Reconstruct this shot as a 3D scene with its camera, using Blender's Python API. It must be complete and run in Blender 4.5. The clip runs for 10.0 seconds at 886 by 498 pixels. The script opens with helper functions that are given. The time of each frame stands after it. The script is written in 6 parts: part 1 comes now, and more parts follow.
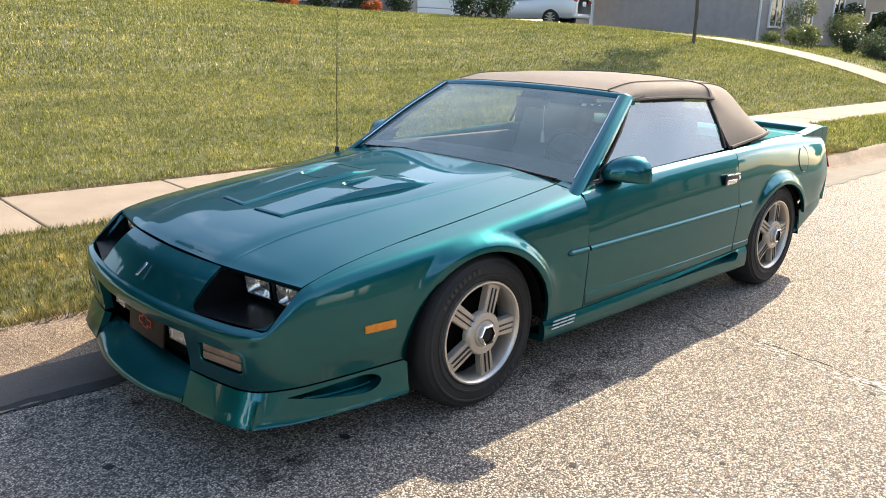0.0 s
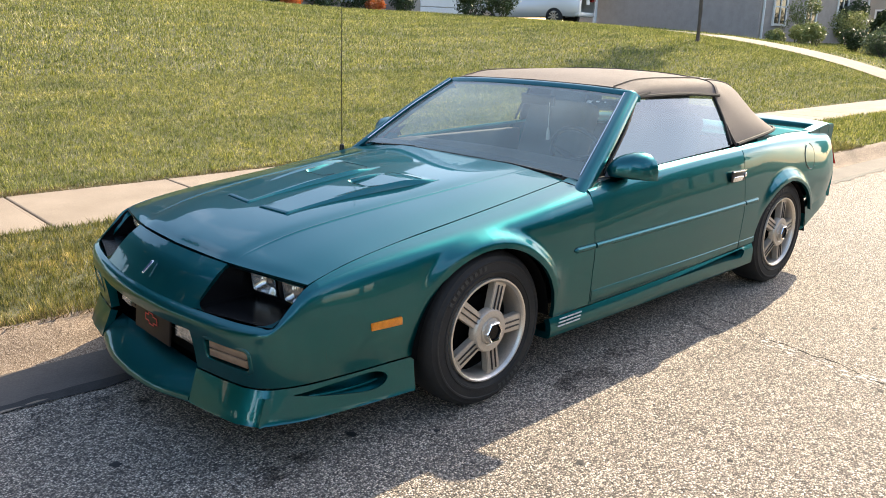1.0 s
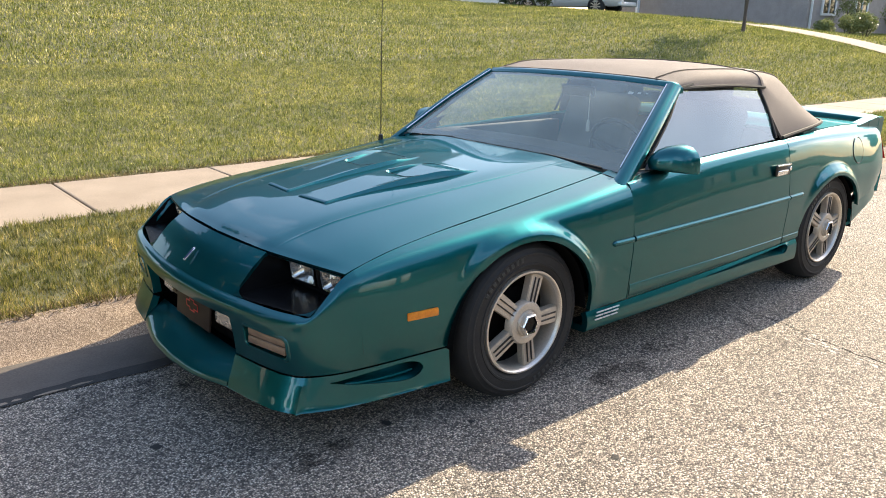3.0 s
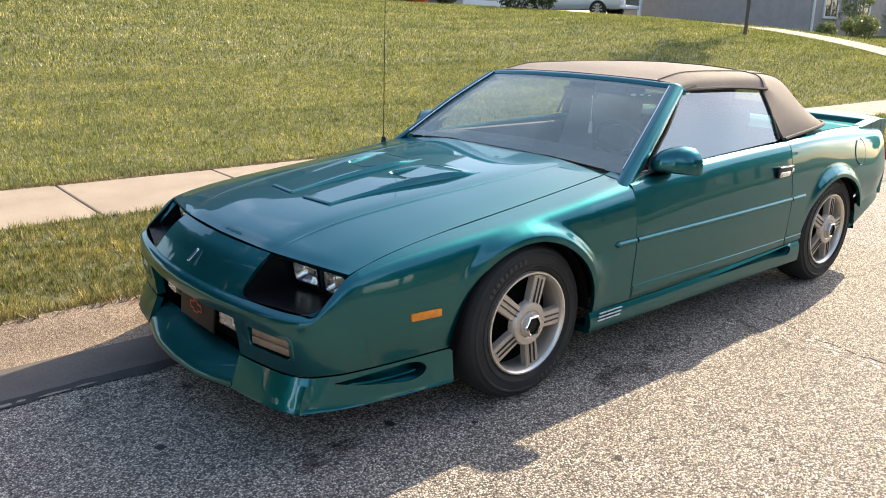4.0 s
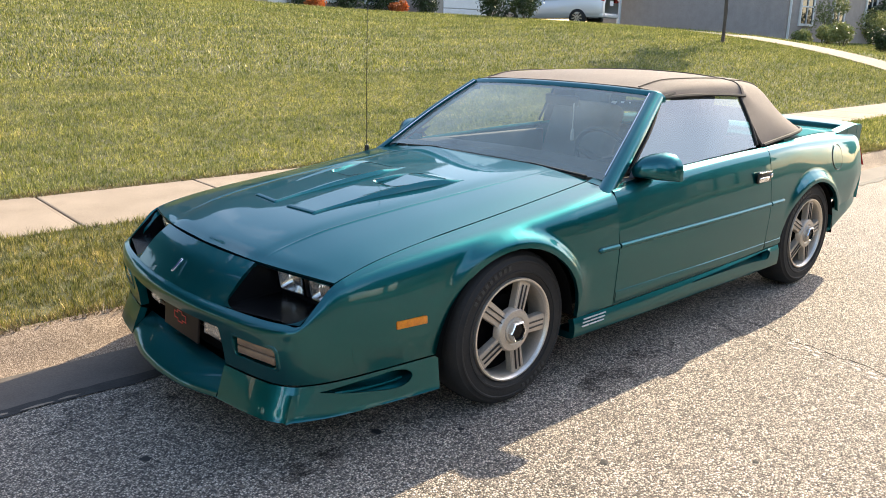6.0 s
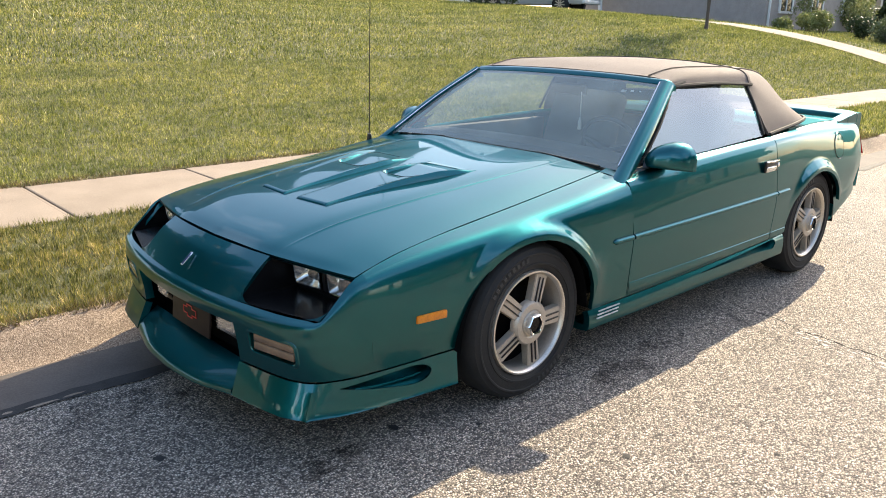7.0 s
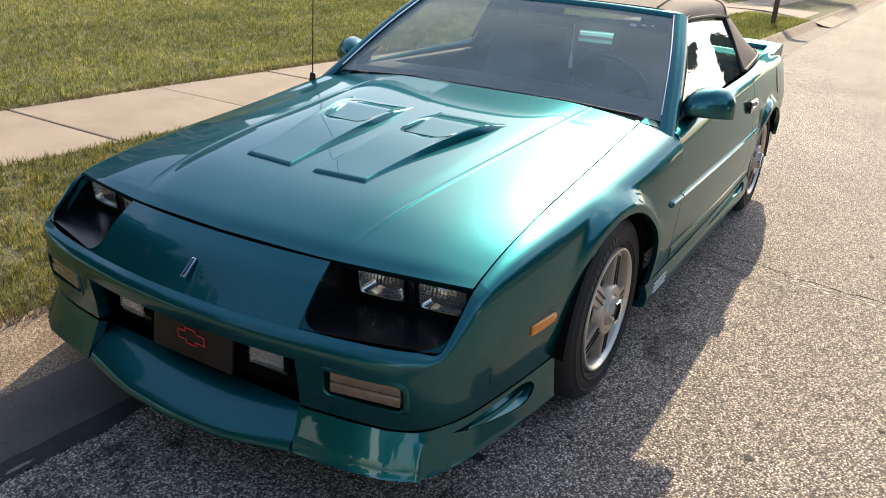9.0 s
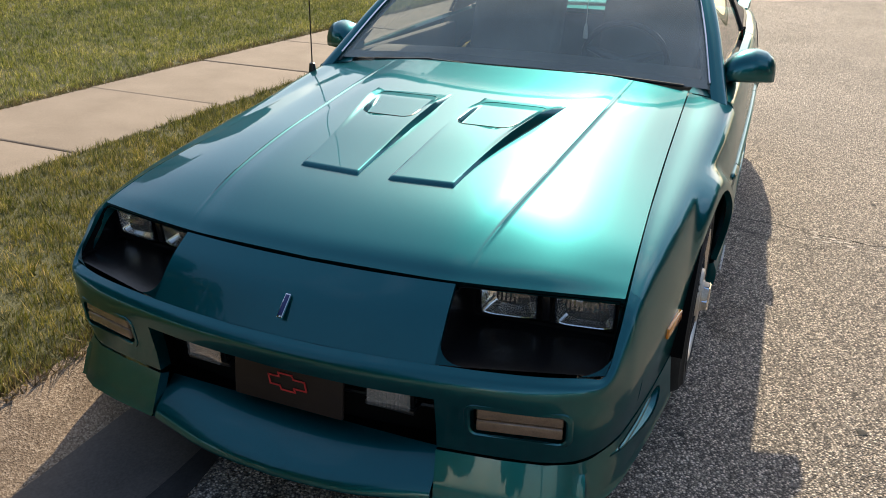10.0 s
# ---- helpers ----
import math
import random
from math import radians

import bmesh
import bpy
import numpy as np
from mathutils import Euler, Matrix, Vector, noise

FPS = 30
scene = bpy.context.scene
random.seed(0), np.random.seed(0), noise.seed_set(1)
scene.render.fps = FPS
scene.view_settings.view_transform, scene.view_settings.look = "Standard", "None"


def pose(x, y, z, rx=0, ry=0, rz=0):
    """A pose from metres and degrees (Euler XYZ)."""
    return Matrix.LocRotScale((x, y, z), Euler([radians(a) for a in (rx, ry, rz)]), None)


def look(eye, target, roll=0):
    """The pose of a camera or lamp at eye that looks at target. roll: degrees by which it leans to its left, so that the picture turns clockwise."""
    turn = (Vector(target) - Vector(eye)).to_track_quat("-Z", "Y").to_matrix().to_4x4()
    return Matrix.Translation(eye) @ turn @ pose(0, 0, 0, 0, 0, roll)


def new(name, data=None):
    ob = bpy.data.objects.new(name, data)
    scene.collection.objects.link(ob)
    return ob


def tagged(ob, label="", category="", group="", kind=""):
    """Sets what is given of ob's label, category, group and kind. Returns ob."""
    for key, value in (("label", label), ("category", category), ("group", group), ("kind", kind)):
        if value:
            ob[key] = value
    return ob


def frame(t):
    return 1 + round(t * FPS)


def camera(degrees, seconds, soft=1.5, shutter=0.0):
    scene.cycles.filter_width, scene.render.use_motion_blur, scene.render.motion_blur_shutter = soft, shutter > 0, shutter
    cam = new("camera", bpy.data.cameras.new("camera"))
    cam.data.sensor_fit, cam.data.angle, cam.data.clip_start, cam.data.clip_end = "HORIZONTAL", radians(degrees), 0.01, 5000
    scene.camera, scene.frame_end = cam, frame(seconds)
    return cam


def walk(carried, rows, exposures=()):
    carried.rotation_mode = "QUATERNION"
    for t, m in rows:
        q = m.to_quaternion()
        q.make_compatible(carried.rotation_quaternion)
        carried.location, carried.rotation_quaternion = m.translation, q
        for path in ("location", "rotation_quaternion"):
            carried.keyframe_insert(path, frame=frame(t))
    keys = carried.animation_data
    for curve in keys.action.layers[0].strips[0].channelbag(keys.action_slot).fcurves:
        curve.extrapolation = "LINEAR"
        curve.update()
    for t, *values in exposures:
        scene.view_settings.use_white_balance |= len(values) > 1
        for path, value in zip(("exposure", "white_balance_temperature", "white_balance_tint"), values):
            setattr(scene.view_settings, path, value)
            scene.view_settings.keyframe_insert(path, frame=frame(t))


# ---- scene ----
cam = camera(59.2, 10.0, 0.95)
PATH = [
    (0, (-2.124, -2.866, 1.466), (-0.796, -1.467, 0.937), 1.4),
    (0.5, (-2.123, -2.863, 1.464), (-0.801, -1.459, 0.933), 1.3),
    (1, (-2.128, -2.857, 1.456), (-0.807, -1.452, 0.925), 1.2),
    (1.5, (-2.125, -2.86, 1.453), (-0.831, -1.44, 0.897), 1.2),
    (2, (-2.126, -2.857, 1.463), (-0.856, -1.419, 0.899), 1.2),
    (2.5, (-2.124, -2.855, 1.462), (-0.873, -1.4, 0.898), 1.2),
    (4, (-2.137, -2.86, 1.453), (-0.894, -1.393, 0.904), 1.2),
    (4.5, (-2.127, -2.864, 1.469), (-0.882, -1.402, 0.91), 0.9),
    (5, (-2.125, -2.871, 1.455), (-0.862, -1.417, 0.916), 0.8),
    (5.5, (-2.126, -2.871, 1.453), (-0.85, -1.424, 0.926), 0.9),
    (7, (-2.218, -2.726, 1.456), (-0.905, -1.326, 0.897), 1.2),
    (7.3, (-2.198, -2.6, 1.437), (-0.846, -1.242, 0.866), 1.6),
    (7.5, (-2.176, -2.473, 1.415), (-0.781, -1.159, 0.841), 1.9),
    (7.7, (-2.157, -2.345, 1.441), (-0.731, -1.082, 0.829), 1.7),
    (8, (-2.186, -2.176, 1.463), (-0.746, -0.931, 0.85), 1.6),
    (8.2, (-2.204, -2.073, 1.453), (-0.748, -0.841, 0.854), 1.4),
    (8.5, (-2.278, -1.876, 1.457), (-0.732, -0.775, 0.827), 1.6),
    (8.8, (-2.338, -1.689, 1.451), (-0.743, -0.706, 0.75), 2.6),
    (9, (-2.331, -1.558, 1.439), (-0.717, -0.633, 0.704), 3.6),
    (9.2, (-2.309, -1.424, 1.432), (-0.69, -0.527, 0.674), 2.3),
    (9.5, (-2.327, -1.22, 1.438), (-0.706, -0.354, 0.648), 0.9),
    (9.7, (-2.334, -1.121, 1.44), (-0.696, -0.289, 0.648), 1.4),
    (10, (-2.359, -0.968, 1.436), (-0.664, -0.268, 0.638), 0.8),
]
EXPOSURES = [(0.0, 1.19), (7.0, 1.19), (8.0, 1.05), (8.5, 0.86), (9.0, 0.72), (9.5, 0.55), (10.0, 0.4)]
walk(cam, [(t, look(eye, target, roll)) for t, eye, target, roll in PATH], EXPOSURES)

# ---- light ----
SUN = Vector((1.33, 0.26, 0.92)).normalized()
world = bpy.data.worlds.new("sky")
scene.world = world
world.use_nodes = True
wn = world.node_tree.nodes
sky = wn.new("ShaderNodeTexSky")
sky.sky_type = "NISHITA"
sky.sun_disc = False
sky.sun_elevation = math.asin(SUN.z)
sky.sun_rotation = math.atan2(SUN.x, SUN.y)
sky.air_density, sky.dust_density, sky.ozone_density = 1.0, 1.4, 1.0
haze = wn.new("ShaderNodeTexNoise")
haze.inputs["Scale"].default_value, haze.inputs["Detail"].default_value = 2.6, 7.0
veil = wn.new("ShaderNodeValToRGB")
veil.color_ramp.elements[0].position, veil.color_ramp.elements[0].color = 0.55, (1.0, 0.97, 0.93, 1)
veil.color_ramp.elements[1].position, veil.color_ramp.elements[1].color = 0.7, (2.8, 2.2, 1.8, 1)
broken = wn.new("ShaderNodeMixRGB")
broken.blend_type = "MULTIPLY"
broken.inputs[0].default_value = 1.0
world.node_tree.links.new(haze.outputs["Fac"], veil.inputs[0])
world.node_tree.links.new(sky.outputs[0], broken.inputs[1])
world.node_tree.links.new(veil.outputs[0], broken.inputs[2])
world.node_tree.links.new(broken.outputs[0], wn["Background"].inputs[0])
wn["Background"].inputs[1].default_value = 0.2
lamp = bpy.data.lights.new("sun", "SUN")
lamp.energy, lamp.angle, lamp.color = 5.0, radians(0.6), (1.0, 0.84, 0.6)
sun = new("sun", lamp)
sun.matrix_world = look(SUN * 60, (0, 0, 0))


# ---- materials ----
def material(name, color, rough=0.5, metal=0.0, coat=0.0, ior=1.5):
    m = bpy.data.materials.new(name)
    m.use_nodes = True
    b = m.node_tree.nodes["Principled BSDF"]
    b.inputs["Base Color"].default_value = (*color, 1)
    b.inputs["Roughness"].default_value = rough
    b.inputs["Metallic"].default_value = metal
    b.inputs["Coat Weight"].default_value = coat
    b.inputs["Coat Roughness"].default_value = 0.03
    b.inputs["IOR"].default_value = ior
    return m


def node(m, kind, **values):
    n = m.node_tree.nodes.new(kind)
    for key, value in values.items():
        n.inputs[key.replace("_", " ")].default_value = value
    return n


def link(m, a, b):
    m.node_tree.links.new(a, b)


def bsdf(m):
    return m.node_tree.nodes["Principled BSDF"]


def place(m):
    return m.node_tree.nodes.new("ShaderNodeTexCoord").outputs["Object"]


def noise_of(m, scale, detail=4.0, rough=0.6, at=None):
    n = node(m, "ShaderNodeTexNoise", Scale=scale, Detail=detail, Roughness=rough)
    link(m, at or place(m), n.inputs["Vector"])
    return n.outputs["Fac"]


def ramp(m, fac, *stops):
    r = m.node_tree.nodes.new("ShaderNodeValToRGB")
    e = r.color_ramp.elements
    while len(e) < len(stops):
        e.new(0.5)
    for el, (pos, col) in zip(e, stops):
        el.position, el.color = pos, (*col, 1)
    link(m, fac, r.inputs["Fac"])
    return r.outputs["Color"]


def mix(m, fac, a, b, blend="MIX"):
    n = m.node_tree.nodes.new("ShaderNodeMix")
    n.data_type, n.blend_type = "RGBA", blend
    for sock, v in ((n.inputs[0], fac), (n.inputs[6], a), (n.inputs[7], b)):
        if isinstance(v, (int, float)):
            sock.default_value = v
        elif isinstance(v, tuple):
            sock.default_value = (*v, 1)
        else:
            link(m, v, sock)
    return n.outputs[2]


def relief(m, fac, strength=0.3, distance=0.01):
    b = node(m, "ShaderNodeBump", Strength=strength, Distance=distance)
    link(m, fac, b.inputs["Height"])
    link(m, b.outputs[0], bsdf(m).inputs["Normal"])


def mottled(name, a, b, scale, rough=0.6, bump=0.2, fine=None, metal=0.0, coat=0.0, dist=0.005):
    """Two tones at a coarse scale with a fine grain over them."""
    m = material(name, a, rough, metal, coat)
    big = ramp(m, noise_of(m, scale), (0.35, a), (0.68, b))
    small = noise_of(m, fine or scale * 12, 3.0, 0.7)
    link(m, mix(m, 0.35, big, ramp(m, small, (0.3, tuple(c * 0.6 for c in a)), (0.7, tuple(min(1, c * 1.25) for c in b)))), bsdf(m).inputs["Base Color"])
    if bump:
        relief(m, small, bump, dist)
    return m


paint = material("teal_paint", (0.0, 0.13, 0.135), 0.35, 0.9, 0.7)
bsdf(paint).inputs["Specular Tint"].default_value = (0.1, 0.5, 0.55, 1)
bsdf(paint).inputs["Coat Roughness"].default_value = 0.025
bsdf(paint).inputs["Coat IOR"].default_value = 1.5
flake = node(paint, "ShaderNodeTexVoronoi", Scale=900.0)
link(paint, place(paint), flake.inputs["Vector"])
link(paint, ramp(paint, flake.outputs["Distance"], (0.0, (0.0, 0.14, 0.15)), (0.8, (0.0, 0.077, 0.09))), bsdf(paint).inputs["Base Color"])
# a faint rough white gloss imitates the glare round the sun's reflection
glare_gloss = node(paint, "ShaderNodeBsdfGlossy", Roughness=0.23)
with_glare = paint.node_tree.nodes.new("ShaderNodeMixShader")
link(paint, ramp(paint, noise_of(paint, 3.0, 4), (0.3, (0.011,) * 3), (0.7, (0.018,) * 3)), with_glare.inputs[0])
link(paint, bsdf(paint).outputs[0], with_glare.inputs[1])
link(paint, glare_gloss.outputs[0], with_glare.inputs[2])
link(paint, with_glare.outputs[0], paint.node_tree.nodes["Material Output"].inputs["Surface"])
black_plastic = mottled("black_plastic", (0.006, 0.006, 0.007), (0.012, 0.012, 0.013), 6, 0.3, 0.0, 400)
bezel_black = material("bezel_black", (0.006, 0.006, 0.0065), 0.24)
bsdf(bezel_black).inputs["Specular IOR Level"].default_value = 0.16
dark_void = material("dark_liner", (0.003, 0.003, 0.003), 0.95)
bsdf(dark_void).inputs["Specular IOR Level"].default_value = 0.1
rubber = mottled("rubber", (0.008, 0.008, 0.008), (0.016, 0.0155, 0.015), 8, 0.75, 0.2, 120)
tyre_mark = mottled("worn_tyre_mark", (0.02, 0.02, 0.02), (0.034, 0.033, 0.032), 8, 0.6, 0.2, 120)
silver = mottled("silver_alloy", (0.47, 0.41, 0.335), (0.56, 0.495, 0.415), 9, 0.36, 0.05, 200, metal=0.4)
polished = mottled("polished_alloy", (0.6, 0.55, 0.48), (0.7, 0.65, 0.58), 14, 0.36, 0.03, 260, metal=0.8)
chrome = material("chrome", (0.8, 0.8, 0.8), 0.08, 1.0)
reflector = material("lamp_reflector", (0.95, 0.94, 0.92), 0.12, 1.0)
fog_bowl = mottled("fog_reflector", (0.42, 0.39, 0.35), (0.6, 0.57, 0.53), 30, 0.22, 0.0, 200, metal=0.8)
beige_lens = mottled("weathered_beige_lens", (0.16, 0.1, 0.06), (0.235, 0.152, 0.095), 25, 0.2, 0.08, 260, coat=0.6)
canvas_seam = mottled("canvas_seam", (0.075, 0.06, 0.051), (0.105, 0.086, 0.074), 5, 0.85, 0.2, 300)
canvas = mottled("brown_canvas", (0.115, 0.094, 0.083), (0.16, 0.132, 0.118), 3, 0.85, 0.3, 350, dist=0.002)


def thin_glass(name, tint, glare, glare_col=(0.5, 0.5, 0.5), shine=0.06):
    """A thin car pane: clear with a tint, mirror gloss by Fresnel, and a pale film that imitates glare."""
    m = bpy.data.materials.new(name)
    m.use_nodes = True
    nt = m.node_tree
    nt.nodes.remove(nt.nodes["Principled BSDF"])
    clear = node(m, "ShaderNodeBsdfTransparent", Color=(*tint, 1))
    gloss = node(m, "ShaderNodeBsdfGlossy", Roughness=0.0)
    film = node(m, "ShaderNodeBsdfDiffuse", Color=(*glare_col, 1))
    face = node(m, "ShaderNodeLayerWeight", Blend=0.5)
    fres = ramp(m, face.outputs["Facing"], (0.0, (shine,) * 3), (0.45, (shine + 0.02,) * 3), (0.65, (shine + 0.1,) * 3), (0.8, (shine + 0.28,) * 3), (1.0, (1.0,) * 3))
    a, b = nt.nodes.new("ShaderNodeMixShader"), nt.nodes.new("ShaderNodeMixShader")
    link(m, ramp(m, noise_of(m, 3.0, 5), (0.3, (glare * 0.7,) * 3), (0.7, (glare * 1.3,) * 3)), a.inputs[0])
    link(m, clear.outputs[0], a.inputs[1])
    link(m, film.outputs[0], a.inputs[2])
    link(m, fres, b.inputs[0])
    link(m, a.outputs[0], b.inputs[1])
    link(m, gloss.outputs[0], b.inputs[2])
    link(m, b.outputs[0], nt.nodes["Material Output"].inputs["Surface"])
    return m


glass = thin_glass("clear_glass", (0.9, 0.95, 0.94), 0.08, (0.6, 0.74, 0.76), 0.2)
tinted = thin_glass("tinted_glass", (0.88, 0.93, 0.9), 0.2, (0.8, 0.9, 0.8), 0.05)
lens_glass = thin_glass("lens_glass", (0.96, 0.96, 0.95), 0.12, (0.8, 0.78, 0.74), 0.16)
amber = mottled("amber_lens", (0.62, 0.17, 0.004), (0.8, 0.27, 0.01), 40, 0.2, 0.1, 150, coat=0.6)
red_lens = material("red_lens", (0.35, 0.02, 0.02), 0.2, 0.0, 0.6)
red_paint = material("red_paint", (0.55, 0.03, 0.03), 0.4)
cloth = mottled("grey_cloth", (0.075, 0.077, 0.076), (0.11, 0.112, 0.11), 8, 0.9, 0.2, 300)
badge_white = material("badge_silver", (0.6, 0.61, 0.61), 0.45, 0.0)



def aggregate():
    """Worn asphalt: pale and tan pebbles in a dark binder, broad worn patches, hairline cracks."""
    m = material("asphalt", (0.3, 0.29, 0.27), 0.82)
    at = place(m)
    cells = node(m, "ShaderNodeTexVoronoi", Scale=145.0)
    link(m, at, cells.inputs["Vector"])
    sep = m.node_tree.nodes.new("ShaderNodeSeparateColor")
    link(m, cells.outputs["Color"], sep.inputs[0])
    stones = ramp(m, sep.outputs[0], (0.0, (0.1, 0.089, 0.078)), (0.3, (0.2, 0.174, 0.148)), (0.5, (0.4, 0.345, 0.285)), (0.75, (0.62, 0.535, 0.44)), (1.0, (0.9, 0.81, 0.69)))
    edge = ramp(m, cells.outputs["Distance"], (0.3, (1.05, 1.05, 1.05)), (0.6, (0.36, 0.36, 0.36)))
    base = mix(m, 1.0, stones, edge, "MULTIPLY")
    broad = ramp(m, noise_of(m, 0.55, 6, 0.65, at), (0.3, (0.75, 0.74, 0.73)), (0.7, (1.12, 1.1, 1.08)))
    base = mix(m, 1.0, base, broad, "MULTIPLY")
    wob = node(m, "ShaderNodeTexNoise", Scale=1.6, Detail=5.0)
    link(m, at, wob.inputs["Vector"])
    add = m.node_tree.nodes.new("ShaderNodeMixRGB")
    add.inputs[0].default_value = 0.22
    link(m, at, add.inputs[1])
    link(m, wob.outputs["Color"], add.inputs[2])
    crack = node(m, "ShaderNodeTexVoronoi", Scale=0.42)
    crack.feature = "DISTANCE_TO_EDGE"
    link(m, add.outputs[0], crack.inputs["Vector"])
    line = ramp(m, crack.outputs["Distance"], (0.0, (0.3, 0.3, 0.3)), (0.006, (1, 1, 1)))
    mask = ramp(m, noise_of(m, 0.9, 4, 0.6, at), (0.5, (0, 0, 0)), (0.62, (0.8, 0.8, 0.8)))
    base = mix(m, mask, base, mix(m, 1.0, base, line, "MULTIPLY"))
    stain = ramp(m, noise_of(m, 5.0, 6, 0.7, at), (0.3, (0.6, 0.6, 0.6)), (0.42, (1, 1, 1)))
    link(m, mix(m, 0.6, base, mix(m, 1.0, base, stain, "MULTIPLY")), bsdf(m).inputs["Base Color"])
    h = ramp(m, cells.outputs["Distance"], (0.1, (1, 1, 1)), (0.8, (0, 0, 0)))
    relief(m, h, 1.0, 0.005)
    return m


asphalt = aggregate()
concrete = mottled("concrete", (0.21, 0.167, 0.125), (0.305, 0.247, 0.19), 2.2, 0.9, 0.5, 130, dist=0.003)
soil = mottled("lawn_ground", (0.075, 0.08, 0.03), (0.12, 0.115, 0.055), 0.7, 0.95, 0.6, 60, dist=0.02)
gutter_dark = mottled("dark_gutter_concrete", (0.058, 0.049, 0.042), (0.12, 0.102, 0.086), 2.2, 0.85, 0.35, 110, dist=0.003)


def pebbled():
    """Kerb concrete with its fine pebbles washed bare."""
    m = material("pebbled_concrete", (0.4, 0.33, 0.26), 0.9)
    at = place(m)
    cells = node(m, "ShaderNodeTexVoronoi", Scale=230.0)
    link(m, at, cells.inputs["Vector"])
    sep = m.node_tree.nodes.new("ShaderNodeSeparateColor")
    link(m, cells.outputs["Color"], sep.inputs[0])
    tone = ramp(m, sep.outputs[0], (0.0, (0.12, 0.087, 0.061)), (0.4, (0.23, 0.172, 0.124)), (0.75, (0.295, 0.227, 0.165)), (1.0, (0.43, 0.35, 0.274)))
    broad = ramp(m, noise_of(m, 2.2, 6, 0.65, at), (0.3, (0.72, 0.7, 0.68)), (0.65, (1.1, 1.08, 1.05)))
    link(m, mix(m, 1.0, tone, broad, "MULTIPLY"), bsdf(m).inputs["Base Color"])
    relief(m, cells.outputs["Distance"], 0.5, 0.003)
    return m


kerb_stone = pebbled()
tar = mottled("tar_sealant", (0.008, 0.008, 0.008), (0.028, 0.027, 0.026), 14, 0.8, 0.4, 120)


def leafy(name, stops, rough=0.5, through_=0.27, tufts=0):
    """Leaves or blades: a tone for each one, with light coming through."""
    m = material(name, stops[0], rough)
    geo = m.node_tree.nodes.new("ShaderNodeNewGeometry")
    n = len(stops) - 1
    tone = ramp(m, geo.outputs["Random Per Island"], *[(i / n, c) for i, c in enumerate(stops)])
    big = ramp(m, noise_of(m, 1.8, 8, 0.72), (0.36, (0.62, 0.7, 0.55)), (0.64, (1.3, 1.22, 1.2)))
    tone = mix(m, 1.0, tone, big, "MULTIPLY")
    if tufts:
        at = place(m)
        tuft = ramp(m, noise_of(m, tufts, 3, 0.6, at), (0.38, (0.36, 0.4, 0.34)), (0.5, (0.9, 0.9, 0.9)), (0.62, (1.5, 1.45, 1.45)))
        tone = mix(m, 1.0, tone, tuft, "MULTIPLY")
        lane = m.node_tree.nodes.new("ShaderNodeMapping")
        lane.inputs["Scale"].default_value = (0.16, 2.2, 0.0)
        link(m, at, lane.inputs["Vector"])
        mown = ramp(m, noise_of(m, 1.0, 3, 0.55, lane.outputs[0]), (0.38, (0.74, 0.8, 0.72)), (0.62, (1.22, 1.18, 1.15)))
        tone = mix(m, 1.0, tone, mown, "MULTIPLY")
        bsdf(m).inputs["Specular IOR Level"].default_value = 0.55
    link(m, tone, bsdf(m).inputs["Base Color"])
    t = m.node_tree.nodes.new("ShaderNodeBsdfTranslucent")
    link(m, tone, t.inputs["Color"])
    sh = m.node_tree.nodes.new("ShaderNodeMixShader")
    sh.inputs[0].default_value = through_
    link(m, bsdf(m).outputs[0], sh.inputs[1])
    link(m, t.outputs[0], sh.inputs[2])
    link(m, sh.outputs[0], m.node_tree.nodes["Material Output"].inputs["Surface"])
    return m


blade = leafy("grass_blade", [(0.07, 0.1, 0.013), (0.165, 0.195, 0.024), (0.28, 0.295, 0.058), (0.41, 0.39, 0.115), (0.57, 0.52, 0.27)], tufts=24.0)
verge_blade = leafy("verge_blade", [(0.052, 0.066, 0.011), (0.13, 0.145, 0.022), (0.235, 0.222, 0.044), (0.35, 0.3, 0.095), (0.49, 0.4, 0.21)], tufts=24.0)
thatch = leafy("dry_thatch", [(0.06, 0.04, 0.02), (0.14, 0.1, 0.05), (0.3, 0.23, 0.12), (0.12, 0.14, 0.03)])
leaf = leafy("leaf", [(0.025, 0.045, 0.014), (0.04, 0.068, 0.02), (0.06, 0.09, 0.028)], 0.5, 0.12)
leaf_mid = leafy("medium_leaf", [(0.06, 0.085, 0.04), (0.09, 0.12, 0.055), (0.13, 0.16, 0.08)], 0.6, 0.2)
leaf_light = leafy("light_leaf", [(0.14, 0.17, 0.06), (0.22, 0.25, 0.09), (0.32, 0.33, 0.15)])
petal = leafy("orange_petal", [(0.5, 0.12, 0.03), (0.6, 0.2, 0.05)])
bark = mottled("bark", (0.07, 0.055, 0.045), (0.13, 0.105, 0.085), 6, 0.9, 0.6, 40, dist=0.01)
siding = mottled("tan_siding", (0.36, 0.32, 0.27), (0.42, 0.38, 0.32), 0.8, 0.8, 0.1, 60)
brick_wall = mottled("grey_brick", (0.3, 0.26, 0.235), (0.39, 0.34, 0.31), 3, 0.85, 0.4, 30)
shingle = mottled("roof_shingle", (0.07, 0.062, 0.058), (0.12, 0.105, 0.1), 2, 0.9, 0.5, 25)
white_trim = mottled("white_trim", (0.72, 0.71, 0.68), (0.8, 0.79, 0.77), 2, 0.6, 0.05, 80)
pane_glass = material("dark_pane", (0.02, 0.025, 0.03), 0.05, 0.0, 0.0)
silver_paint = material("silver_paint", (0.66, 0.66, 0.65), 0.35, 0.15, 0.6)


